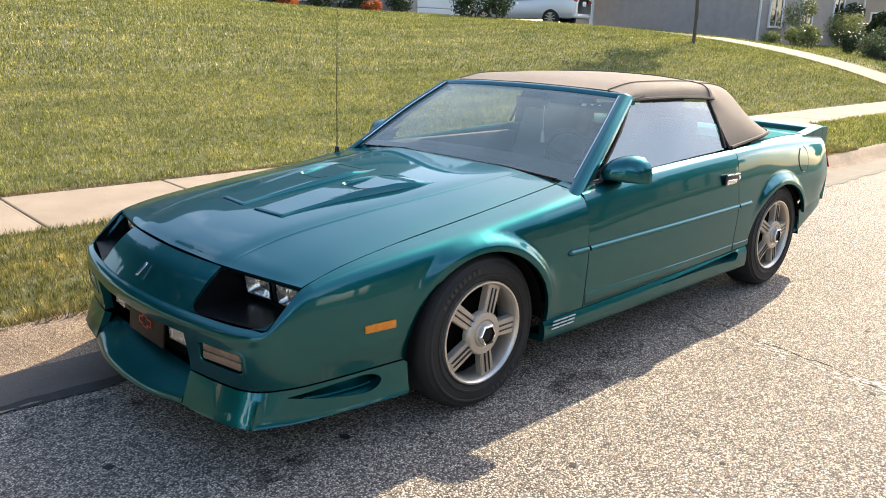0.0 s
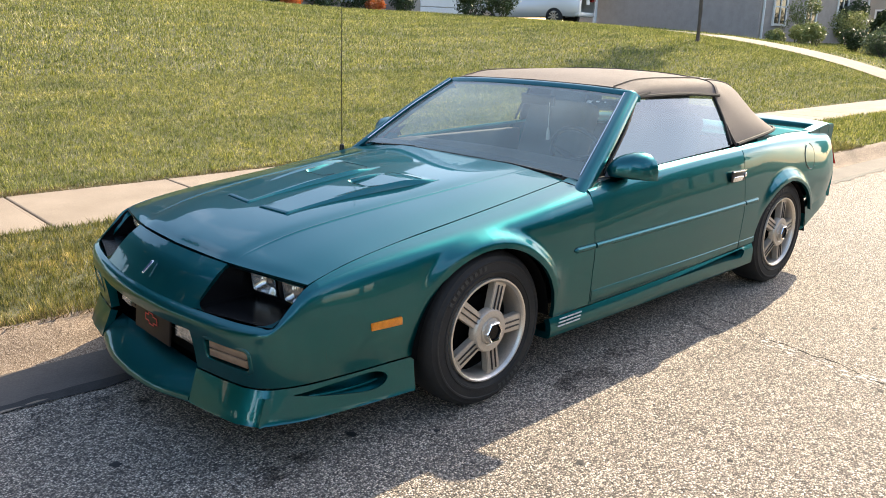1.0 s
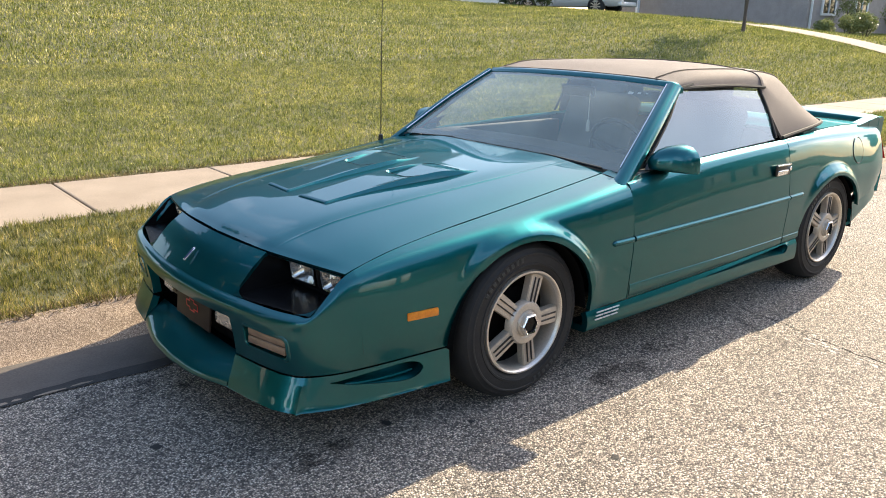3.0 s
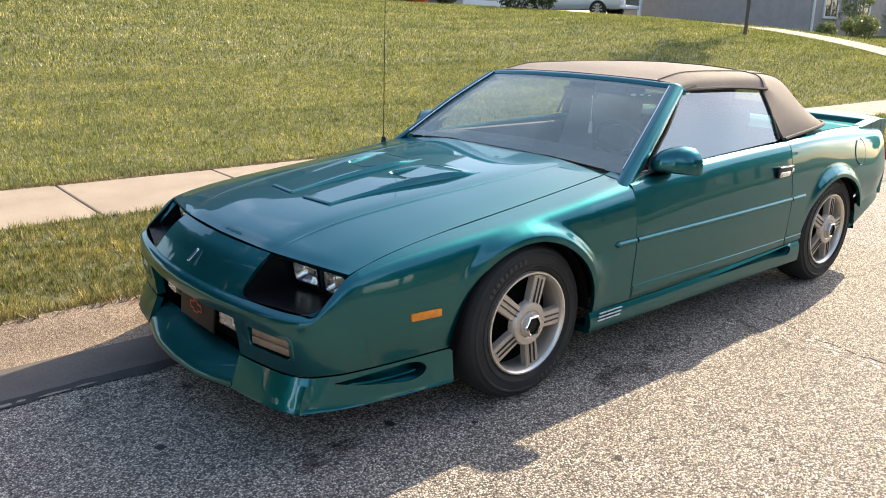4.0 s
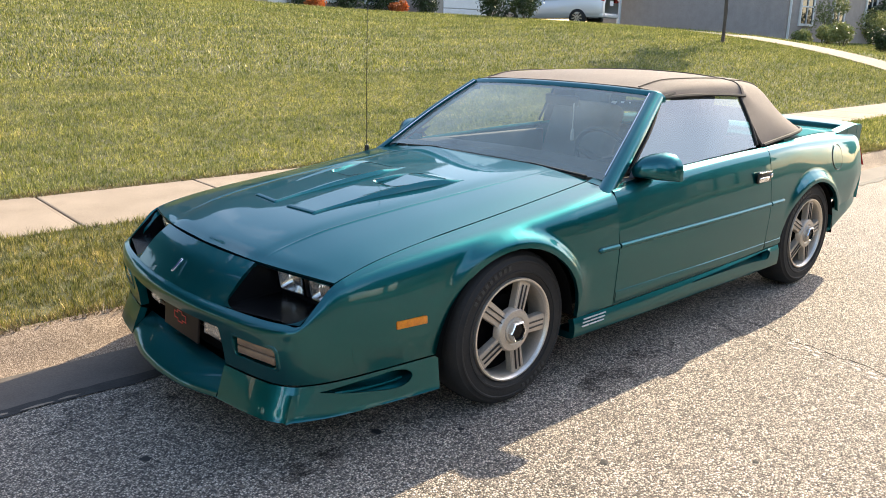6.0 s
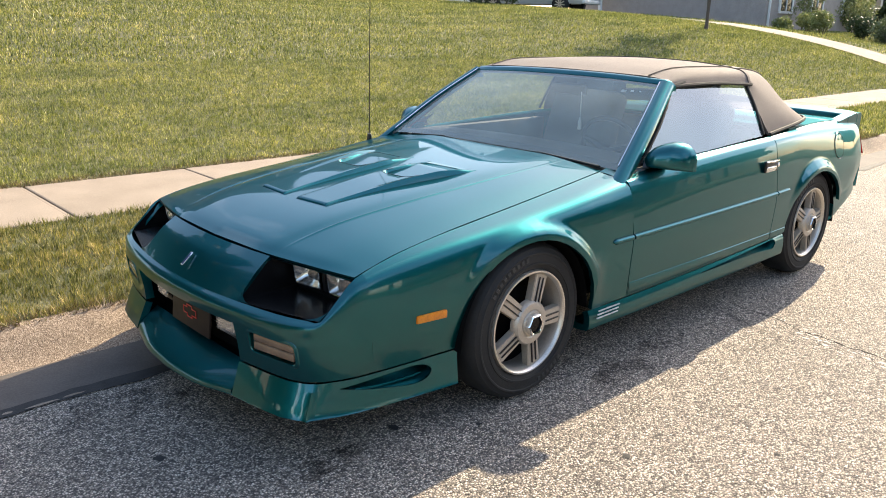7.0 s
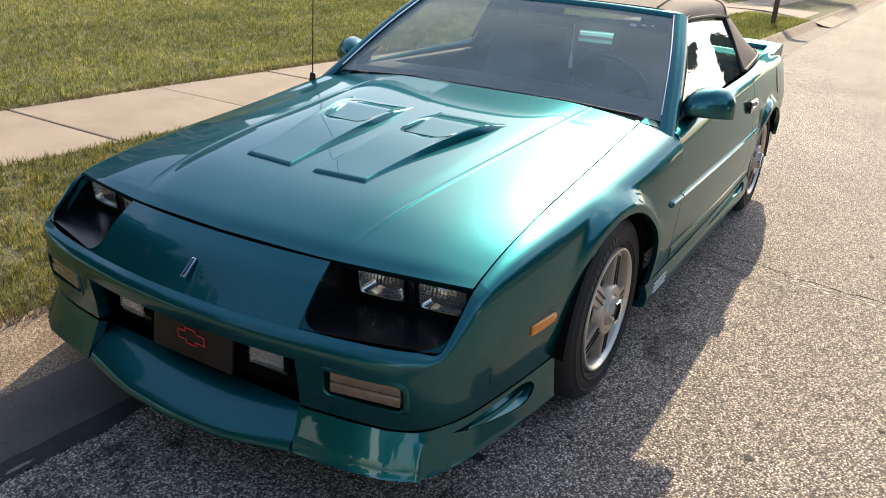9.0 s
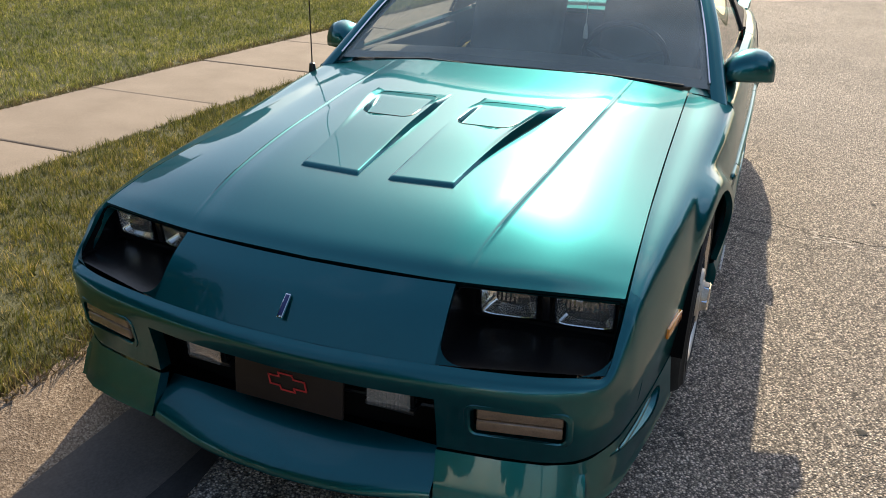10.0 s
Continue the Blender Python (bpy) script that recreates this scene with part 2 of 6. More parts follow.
# ---- mesh helpers ----
def part(name, bm, mat, parent=None, label="", smooth=35):
    me = bpy.data.meshes.new(name)
    bmesh.ops.recalc_face_normals(bm, faces=bm.faces[:])
    bm.to_mesh(me)
    bm.free()
    me.materials.append(mat)
    if smooth:
        me.shade_smooth()
        me.set_sharp_from_angle(angle=radians(smooth))
    ob = new(name, me)
    ob.parent = parent
    if label:
        ob["label"] = label
    return ob


def cr(pts, t):
    """Catmull-Rom through pts, t from 0 to len - 1."""
    n = len(pts) - 1
    i = min(max(int(t), 0), n - 1)
    f = t - i
    p1, p2 = Vector(pts[i]), Vector(pts[i + 1])
    p0 = Vector(pts[i - 1]) if i > 0 else p1 * 2 - p2
    p3 = Vector(pts[i + 2]) if i + 2 <= n else p2 * 2 - p1
    return 0.5 * (2 * p1 + (p2 - p0) * f + (2 * p0 - 5 * p1 + 4 * p2 - p3) * f * f + (3 * p1 - p0 - 3 * p2 + p3) * f ** 3)


class Loft:
    """A surface through rails that share their stations; s runs along the rails, v across them."""

    def __init__(self, *rails, warp=None):
        self.rails, self.warp = rails, warp
        self.ns, self.nv = len(rails[0]) - 1, len(rails) - 1

    def at(self, s, v):
        p = cr([cr(r, s) for r in self.rails], v)
        return self.warp(p) if self.warp else p

    def solve_v(self, s, axis, value):
        lo, hi = 0.0, float(self.nv)
        up = self.at(s, hi)[axis] > self.at(s, lo)[axis]
        for _ in range(24):
            mid = (lo + hi) / 2
            if (self.at(s, mid)[axis] < value) == up:
                lo = mid
            else:
                hi = mid
        return (lo + hi) / 2

    def solve_s(self, v, axis, value):
        lo, hi = 0.0, float(self.ns)
        up = self.at(hi, v)[axis] > self.at(lo, v)[axis]
        for _ in range(24):
            mid = (lo + hi) / 2
            if (self.at(mid, v)[axis] < value) == up:
                lo = mid
            else:
                hi = mid
        return (lo + hi) / 2


def spread(a, b, n):
    return [a + (b - a) * i / n for i in range(n + 1)]


def grid(bm, point, us, vs, skip=()):
    """A grid of point(u, v) over us and vs; vs may depend on u. skip: faces (i0, i1, j0, j1) left open."""
    rows = [[bm.verts.new(point(u, v)) for v in (vs(u) if callable(vs) else vs)] for u in us]
    for i in range(len(rows) - 1):
        for j in range(len(rows[0]) - 1):
            if not any(a <= i < b and c <= j < d for a, b, c, d in skip):
                q = [rows[i][j], rows[i + 1][j], rows[i + 1][j + 1], rows[i][j + 1]]
                bm.faces.new(q)
    return rows


def weld(bm, d=0.0004):
    bmesh.ops.remove_doubles(bm, verts=bm.verts[:], dist=d)


def mirrored(bm):
    """Adds the other half, across y = 0."""
    geo = bmesh.ops.duplicate(bm, geom=bm.verts[:] + bm.edges[:] + bm.faces[:])["geom"]
    for g in geo:
        if isinstance(g, bmesh.types.BMVert):
            g.co.y = -g.co.y
    weld(bm)


def flipped(bm):
    for v in bm.verts:
        v.co.y = -v.co.y


def rim_in(bm, depth=0.012, toward=None):
    """Turns the open edges of a panel inwards, so that it has a thickness."""
    weld(bm)
    bmesh.ops.recalc_face_normals(bm, faces=bm.faces[:])
    edges = [e for e in bm.edges if len(e.link_faces) == 1]
    normals = {}
    for e in edges:
        for v in e.verts:
            normals[v] = v.normal.copy()
    centre = toward or Vector((1.2, 0, 0.45))
    out = bmesh.ops.extrude_edge_only(bm, edges=edges)["geom"]
    at = {tuple(round(c, 6) for c in v.co): n for v, n in normals.items()}
    for v in out:
        if isinstance(v, bmesh.types.BMVert):
            n = at.get(tuple(round(c, 6) for c in v.co), Vector((0, 0, 1)))
            sign = 1 if n.dot(centre - v.co) > 0 else -1
            v.co += n * sign * depth


def box(bm, size, at=(0, 0, 0), m=None, bevel=0.0, segments=2):
    out = bmesh.ops.create_cube(bm, size=1)["verts"]
    for v in out:
        v.co = Vector(v.co) * Vector(size) if False else Vector((v.co.x * size[0], v.co.y * size[1], v.co.z * size[2]))
    if bevel:
        edges = list({e for v in out for e in v.link_edges})
        res = bmesh.ops.bevel(bm, geom=edges, offset=bevel, segments=segments, affect="EDGES", profile=0.5)
        out = list({v for f in res["faces"] for v in f.verts} | {v for v in out if v.is_valid})
    mat = Matrix.Translation(at) @ (m or Matrix())
    for v in out:
        v.co = mat @ v.co
    return out


def tube(bm, pts, r, n=8, closed=False):
    """A round bar along pts; r is a number or one for each point."""
    pts = [Vector(p) for p in pts]
    rings = []
    for i, p in enumerate(pts):
        d = (pts[min(i + 1, len(pts) - 1)] - pts[max(i - 1, 0)]).normalized()
        a = d.cross(Vector((0, 0, 1)))
        a = a.normalized() if a.length > 1e-3 else Vector((1, 0, 0))
        b = d.cross(a).normalized()
        rr = r[i] if isinstance(r, (list, tuple)) else r
        rings.append([bm.verts.new(p + rr * (math.cos(6.28319 * k / n) * a + math.sin(6.28319 * k / n) * b)) for k in range(n)])
    for i in range(len(rings) - 1):
        for k in range(n):
            bm.faces.new((rings[i][k], rings[i][(k + 1) % n], rings[i + 1][(k + 1) % n], rings[i + 1][k]))
    bm.faces.new(rings[0]), bm.faces.new(rings[-1])


def lathe(bm, profile, n=48, m=None):
    """Turns (radius, height) points round the local z axis."""
    m = m or Matrix()
    rings = [[bm.verts.new(m @ Vector((r * math.cos(2 * math.pi * k / n), r * math.sin(2 * math.pi * k / n), h))) for k in range(n)] for r, h in profile]
    for a, b in zip(rings, rings[1:]):
        for k in range(n):
            bm.faces.new((a[k], a[(k + 1) % n], b[(k + 1) % n], b[k]))
    return rings


def prism(bm, outline, depth, m=None):
    """A slab from a flat outline (x, y), its top at z = 0 and depth below."""
    m = m or Matrix()
    top = [bm.verts.new(m @ Vector((x, y, 0))) for x, y in outline]
    low = [bm.verts.new(m @ Vector((x, y, -depth))) for x, y in outline]
    bm.faces.new(top), bm.faces.new(low[::-1])
    n = len(top)
    for i in range(n):
        bm.faces.new((top[i], low[i], low[(i + 1) % n], top[(i + 1) % n]))


def smoothstep(a, b, x):
    t = min(max((x - a) / (b - a), 0), 1)
    return t * t * (3 - 2 * t)


def pw(x, *knots):
    """Piecewise linear in x, eased."""
    for (xa, a), (xb, b) in zip(knots, knots[1:]):
        if x <= xb:
            return a + (b - a) * smoothstep(xa, xb, x) if x > xa else a
    return knots[-1][1]


# ---- ground ----
KERB, SEAM, WALK0, WALK1 = 0.92, 0.34, 2.44, 3.62


def lawn_z(x, y):
    """Height of the lawn beyond the sidewalk."""
    d = max(y - WALK1, 0)
    top = pw(x, (-20, 2.6), (4, 2.2), (14, 1.95), (22, 1.8), (30, 1.35), (60, 1.1))
    slow = (smoothstep(-2, 15, d) - smoothstep(-2, 15, 0)) / (1 - smoothstep(-2, 15, 0))
    quick = (1 - math.exp(-d / 5.0)) / (1 - math.exp(-3.0)) if d < 15 else 1.0
    k = smoothstep(9, 19, x)
    return 0.205 + top * (slow * (1 - k) + quick * k)


def ground_z(x, y):
    if y < -9.4:
        return 0.14 + 0.012 * min(-9.4 - y, 30)
    if y < KERB:
        return -0.06
    if y < WALK0:
        return 0.13 + (y - KERB) * 0.04
    if y < WALK1:
        return 0.13
    return lawn_z(x, y)


def strip(name, mat, xs, ys, zf, label, category):
    bm = bmesh.new()
    grid(bm, lambda x, y: Vector((x, y, zf(x, y))), xs, ys)
    ob = part(name, bm, mat)
    return tagged(ob, label, category, kind="structure")


far = [-400, -150, -60, -30, -15] + spread(-8, 50, 58) + [60, 80, 120, 200, 400]
road = strip("road", asphalt, far, [-8.6, -6, -4, -2, -1, 0, SEAM], lambda x, y: 0.0, "worn grey asphalt street with exposed pebble aggregate and fine cracks", "road")
strip("ground", soil, far, [-400, -100, -30, -9.41, -9.39, -8, SEAM, KERB - 0.012, KERB, 1.2, 1.7, 2.2, WALK0 - 0.01, WALK0 + 0.01, WALK1 - 0.01, WALK1 + 0.01] + spread(4, 30, 52) + [35, 45, 60, 100, 200, 400], ground_z, "mown lawn and verge rising from the sidewalk", "lawn")

# unseen pale strip, added to lighten the ground mirrored in the car's side
tagged(strip("pavement", concrete, far, [-12.4, -11.2], lambda x, y: 0.175 + 0.012 * (-9.4 - y), "concrete sidewalk added out of view across the street", "sidewalk"))
KERB_PROFILE = [(SEAM, 0.0), (0.52, -0.012), (0.7, -0.006), (0.742, 0.012), (0.79, 0.05), (0.84, 0.092), (0.875, 0.116), (KERB - 0.015, 0.13), (KERB, 0.13), (KERB, 0.0)]
bm = bmesh.new()
along = sorted(far + spread(-7.5, 7.5, 150))
grid(bm, lambda x, k: Vector((x, KERB_PROFILE[k][0] + (0.006 * noise.noise(Vector((x * 2, k, 0))) if k == 2 else 0), KERB_PROFILE[k][1] + 0.003)), along, range(2, len(KERB_PROFILE)))
tagged(part("kerb", bm, kerb_stone), "pale pebbled concrete rolled kerb beside the street", "kerb", kind="structure")
bm = bmesh.new()
grid(bm, lambda x, k: Vector((x, KERB_PROFILE[k][0] + (0.006 * noise.noise(Vector((x * 2, k, 0))) if k == 2 else 0), KERB_PROFILE[k][1] + 0.003)), along, range(0, 3))
tagged(part("gutter", bm, gutter_dark), "dark concrete gutter along the kerb", "gutter", kind="structure")

sidewalk = tagged(new("sidewalk"), "pale concrete sidewalk of jointed slabs beside the lawn", "sidewalk", kind="structure")
bm = bmesh.new()
box(bm, (1.257, WALK1 - WALK0, 0.12), (0, 0, 0), None, 0.012, 2)
slab = part("slab", bm, concrete, sidewalk, smooth=0)
for i in range(44):
    ob = slab if i == 0 else new("slab", slab.data)
    ob.parent = sidewalk
    ob.matrix_basis = Matrix.Translation((-7.615 + 1.27 * i + (0.025 if i in (6, 7) else 0), (WALK0 + WALK1) / 2, 0.14)) @ pose(0, 0, random.uniform(-0.003, 0.003), 0.7, random.uniform(-0.15, 0.15), 0)
# narrow strip cast between two expansion joints
bm = bmesh.new()
box(bm, (0.03, WALK1 - WALK0, 0.12), (0, 0, 0), None, 0.006, 2)
filler = part("joint_strip", bm, concrete, sidewalk, smooth=0)
filler.matrix_basis = Matrix.Translation((-0.625, (WALK0 + WALK1) / 2, 0.138)) @ pose(0, 0, 0, 0.7, 0, 0)
other = new("joint_strip", filler.data)
other.parent = sidewalk
other.matrix_basis = Matrix.Translation((0.645, (WALK0 + WALK1) / 2, 0.138)) @ pose(0, 0, 0, 0.7, 0, 0)


# ---- convertible car: x runs from nose to tail, the origin under the front axle ----
car = tagged(new("convertible_car"), "teal metallic two-door convertible with brown fabric top parked at kerb", "car")

NOSE = -1.05
ARCHES = ((-0.008, 0.295, 0.37), (2.56, 0.265, 0.385))


def flare(p):
    """Swells the side out round the wheel arches."""
    for xc, zc, r in ARCHES:
        d = math.hypot(p.x - xc, p.z - zc) - r
        if -0.05 < d < 0.075 and p.z > 0.2:
            k = 1 - smoothstep(0.02, 0.074, d)
            up = (p.z - zc) / r
            p = p + Vector((0, -0.032 * k * smoothstep(0.15, 1.0, up + 0.4 * (p.x - xc) / r), 0))
    return p


def bow(y, x=0.0, k=0.2):
    return x + k * y * y


# Front rails from the middle of the nose round the corner and back to the door, from the bumper seam up to the hood seam.
F0 = [(NOSE + 0.015, 0, 0.3), (bow(0.22, NOSE + 0.015), -0.22, 0.3), (bow(0.42, NOSE + 0.012), -0.42, 0.3), (bow(0.6, NOSE + 0.005), -0.6, 0.3), (-0.94, -0.69, 0.3), (-0.885, -0.742, 0.301), (-0.81, -0.775, 0.303),
      (-0.74, -0.792, 0.305), (-0.6, -0.815, 0.309), (-0.4, -0.838, 0.313), (-0.2, -0.855, 0.31), (0.0, -0.87, 0.3), (0.2, -0.885, 0.3), (0.4, -0.893, 0.3), (0.62, -0.895, 0.3)]
F1 = [(NOSE + 0.006, 0, 0.38), (bow(0.22, NOSE + 0.006), -0.22, 0.38), (bow(0.42, NOSE + 0.004), -0.42, 0.38), (bow(0.6, NOSE - 0.005), -0.6, 0.385), (-0.955, -0.70, 0.39), (-0.905, -0.752, 0.395), (-0.83, -0.786, 0.4),
      (-0.76, -0.804, 0.41), (-0.6, -0.83, 0.43), (-0.4, -0.85, 0.44), (-0.2, -0.866, 0.45), (0.0, -0.876, 0.45), (0.2, -0.888, 0.45), (0.4, -0.899, 0.45), (0.62, -0.904, 0.45)]
F2 = [(NOSE - 0.012, 0, 0.47), (bow(0.22, NOSE - 0.012), -0.22, 0.47), (bow(0.42, NOSE - 0.012), -0.42, 0.47), (bow(0.6, NOSE - 0.014), -0.6, 0.47), (-0.955, -0.705, 0.462), (-0.91, -0.757, 0.47), (-0.84, -0.786, 0.5),
      (-0.765, -0.804, 0.53), (-0.6, -0.829, 0.545), (-0.4, -0.848, 0.56), (-0.2, -0.861, 0.575), (0.0, -0.873, 0.585), (0.2, -0.885, 0.585), (0.4, -0.9, 0.585), (0.62, -0.906, 0.585)]
F3 = [(NOSE - 0.004, 0, 0.497), (bow(0.22, NOSE - 0.004), -0.22, 0.497), (bow(0.42, NOSE - 0.004), -0.42, 0.497), (bow(0.6, NOSE - 0.005), -0.6, 0.498), (-0.95, -0.712, 0.5), (-0.912, -0.76, 0.508), (-0.842, -0.778, 0.56),
      (-0.768, -0.789, 0.615), (-0.6, -0.803, 0.655), (-0.4, -0.818, 0.682), (-0.2, -0.83, 0.702), (0.0, -0.842, 0.72), (0.2, -0.853, 0.74), (0.4, -0.862, 0.765), (0.62, -0.866, 0.79)]
F4 = [(NOSE + 0.02, 0, 0.514), (bow(0.22, NOSE + 0.02), -0.22, 0.514), (bow(0.42, NOSE + 0.02), -0.42, 0.514), (bow(0.6, NOSE + 0.018), -0.6, 0.515), (-0.925, -0.705, 0.517), (-0.9, -0.748, 0.52), (-0.835, -0.757, 0.583),
      (-0.764, -0.758, 0.641), (-0.6, -0.749, 0.684), (-0.4, -0.738, 0.714), (-0.2, -0.73, 0.736), (0.0, -0.722, 0.757), (0.2, -0.716, 0.78), (0.4, -0.71, 0.804), (0.62, -0.705, 0.832)]
front = Loft(F0, F1, F2, F3, F4, warp=flare)

# The side from the door back to the tail.
B0 = [(0.62, -0.895, 0.3), (0.95, -0.897, 0.304), (1.3, -0.898, 0.31), (1.65, -0.897, 0.318), (2.0, -0.893, 0.325), (2.3, -0.89, 0.33), (2.56, -0.888, 0.33), (2.8, -0.882, 0.40), (3.05, -0.868, 0.445), (3.25, -0.85, 0.468), (3.4, -0.81, 0.49)]
B1 = [(0.62, -0.904, 0.45), (0.95, -0.906, 0.45), (1.3, -0.907, 0.45), (1.65, -0.906, 0.455), (2.0, -0.902, 0.46), (2.3, -0.896, 0.465), (2.56, -0.892, 0.47), (2.8, -0.886, 0.48), (3.05, -0.872, 0.5), (3.25, -0.856, 0.52), (3.43, -0.81, 0.53)]
B2 = [(0.62, -0.906, 0.585), (0.95, -0.908, 0.586), (1.3, -0.909, 0.588), (1.65, -0.908, 0.59), (2.0, -0.904, 0.592), (2.3, -0.896, 0.6), (2.56, -0.89, 0.61), (2.8, -0.884, 0.615), (3.05, -0.872, 0.63), (3.25, -0.858, 0.64), (3.45, -0.82, 0.65)]
B3 = [(0.62, -0.866, 0.79), (0.95, -0.87, 0.81), (1.3, -0.872, 0.825), (1.65, -0.87, 0.837), (2.0, -0.866, 0.845), (2.3, -0.857, 0.85), (2.56, -0.845, 0.85), (2.8, -0.835, 0.847), (3.05, -0.822, 0.84), (3.25, -0.81, 0.83), (3.42, -0.79, 0.825)]
B4 = [(0.62, -0.815, 0.816), (0.95, -0.818, 0.851), (1.3, -0.82, 0.866), (1.65, -0.82, 0.879), (2.0, -0.815, 0.888), (2.3, -0.8, 0.898), (2.56, -0.776, 0.905), (2.8, -0.755, 0.904), (3.05, -0.745, 0.898), (3.25, -0.74, 0.89), (3.36, -0.738, 0.88)]
side = Loft(B0, B1, B2, B3, B4, warp=flare)


def arch_floor(loft, low):
    """The lower edge of a side panel at s: its seam, or the wheel arch where that is higher."""
    def vs(s, n=20):
        v0 = low
        p = loft.at(s, 0)
        for xc, zc, r in ARCHES:
            if abs(p.x - xc) < r:
                z = zc + math.sqrt(r * r - (p.x - xc) ** 2)
                if z > p.z:
                    v0 = max(v0, loft.solve_v(s, 2, z))
        mid = max(3.0, v0 + 0.1)
        return [v0 + (mid - v0) * (i / n) ** 1.4 for i in range(n + 1)] + spread(mid, loft.nv, 8)[1:]
    return vs


def arch_stations(loft, x0, x1, n=26):
    """Stations along s that crowd where a wheel arch meets the seam."""
    xs = set(spread(x0, x1, n))
    for xc, zc, r in ARCHES:
        for k in range(19):
            x = xc - (r - 0.0005) * math.cos(math.pi * k / 18)
            if x0 < x < x1:
                xs.add(x)
        for e in (-r - 0.001, r + 0.001):
            if x0 < xc + e < x1:
                xs.add(xc + e)
    return [loft.solve_s(1.0, 0, x) for x in sorted(xs)]


def s_of_y(loft, v, y):
    return loft.solve_s(v, 1, y)


def side_panel(name, loft, stations, vs, material_, label=""):
    for sign in (1, -1):
        bm = bmesh.new()
        grid(bm, lambda s, v: loft.at(s, v), stations, vs)
        if sign < 0:
            flipped(bm)
        rim_in(bm, 0.02)
        yield part(name, bm, material_, car, label)


# fascia with its grille and lamp openings
SEAM_S = front.solve_s(2.0, 0, -0.735)
g_s, t_s0, t_s1 = s_of_y(front, 1, -0.4), s_of_y(front, 1, -0.478), s_of_y(front, 1, -0.688)
ss = spread(0, g_s, 8) + [t_s0] + spread(t_s0, t_s1, 5)[1:] + spread(t_s1, SEAM_S, 14)[1:]
i_g, i_t0, i_t1 = 8, 9, 14


def fascia_vs(s):
    z0 = 0.316
    g1 = front.solve_v(s, 2, 0.442)
    a, b = front.solve_v(s, 2, 0.36), front.solve_v(s, 2, 0.432)
    return [0.0, front.solve_v(s, 2, z0), a, b, g1] + spread(g1, 4.0, 14)[1:]


bm = bmesh.new()
grid(bm, front.at, ss, fascia_vs, skip=((0, i_g, 0, 4), (i_t0, i_t1, 2, 3)))
mirrored(bm)
rim_in(bm, 0.035)
part("front_fascia", bm, paint, car)

# fenders, doors and quarter panels, with shut lines between them
GAP = 0.0025
for ob in side_panel("fender", front, arch_stations(front, -0.735 + 0.0012, 0.62 - GAP), arch_floor(front, 0.0), paint):
    pass
for ob in side_panel("door", side, arch_stations(side, 0.62 + GAP, 2.0 - GAP, 20), lambda s: spread(0, 4, 16), paint):
    pass
for ob in side_panel("quarter_panel", side, arch_stations(side, 2.0 + GAP, 3.36, 22), arch_floor(side, 0.0), paint):
    pass

# raised lower band along the doors and quarters
for x0, x1 in ((0.63, 1.993), (2.007, 2.19)):
    for sign in (1, -1):
        bm = bmesh.new()
        st = [side.solve_s(0.4, 0, x) for x in spread(x0, x1, 14)]
        def band(s, k):
            v0, v1 = 0.02, side.solve_v(s, 2, 0.365)
            p = side.at(s, v0 + (v1 - v0) * k)
            return p + Vector((0, -0.0035 * min(1, 12 * k, 12 * (1 - k)) + 0.001, 0))
        grid(bm, band, st, [0, 0.04, 0.09, 0.5, 0.91, 0.96, 1])
        if sign < 0:
            flipped(bm)
        part("lower_band", bm, paint, car)

# hood
H_MID = [(-0.874, 0, 0.652), (-0.8, 0, 0.69), (-0.6, 0, 0.742), (-0.3, 0, 0.785), (0.0, 0, 0.816), (0.3, 0, 0.843), (0.63, 0, 0.866)]
H_IN = [(-0.86, -0.28, 0.651), (-0.787, -0.29, 0.6885), (-0.595, -0.31, 0.7405), (-0.3, -0.33, 0.783), (0.0, -0.345, 0.8135), (0.3, -0.355, 0.842), (0.63, -0.365, 0.866)]
H_CR = [(-0.845, -0.395, 0.649), (-0.772, -0.4, 0.683), (-0.585, -0.42, 0.731), (-0.3, -0.445, 0.771), (0.0, -0.463, 0.8005), (0.3, -0.48, 0.8295), (0.63, -0.495, 0.8565)]
H_OUT = [(-0.81, -0.58, 0.648), (-0.74, -0.585, 0.677), (-0.57, -0.585, 0.716), (-0.3, -0.59, 0.753), (0.0, -0.595, 0.784), (0.3, -0.6, 0.815), (0.63, -0.605, 0.846)]
H_EDGE = [(-0.764, -0.752, 0.643), (-0.695, -0.749, 0.662), (-0.56, -0.743, 0.692), (-0.3, -0.73, 0.7275), (0.0, -0.718, 0.7595), (0.3, -0.709, 0.794), (0.63, -0.7, 0.8355)]
hood_loft = Loft(H_MID, H_IN, H_CR, H_OUT, H_EDGE)
bm = bmesh.new()


def hood_point(s, v):
    """The hood with a fine pressed crease along each side."""
    p = hood_loft.at(s, v)
    k = smoothstep(-0.86, -0.6, p.x) * (1 - 0.75 * smoothstep(0.1, 0.6, p.x))
    return p + Vector((0, 0, 0.003 * k * max(0, 1 - abs(v - 2) / 0.06)))


grid(bm, hood_point, spread(0, 6, 40), spread(0, 1.9, 12) + [1.94, 1.97, 2.0, 2.03, 2.06, 2.1] + spread(2.1, 4, 12)[1:])
mirrored(bm)
rim_in(bm, 0.02)
hood = part("hood", bm, paint, car)


def hood_z(x, y):
    s = hood_loft.solve_s(0.5, 0, x)
    for _ in range(3):
        v = hood_loft.solve_v(s, 1, -abs(y))
        s = hood_loft.solve_s(v, 0, x)
    return hood_loft.at(s, v).z


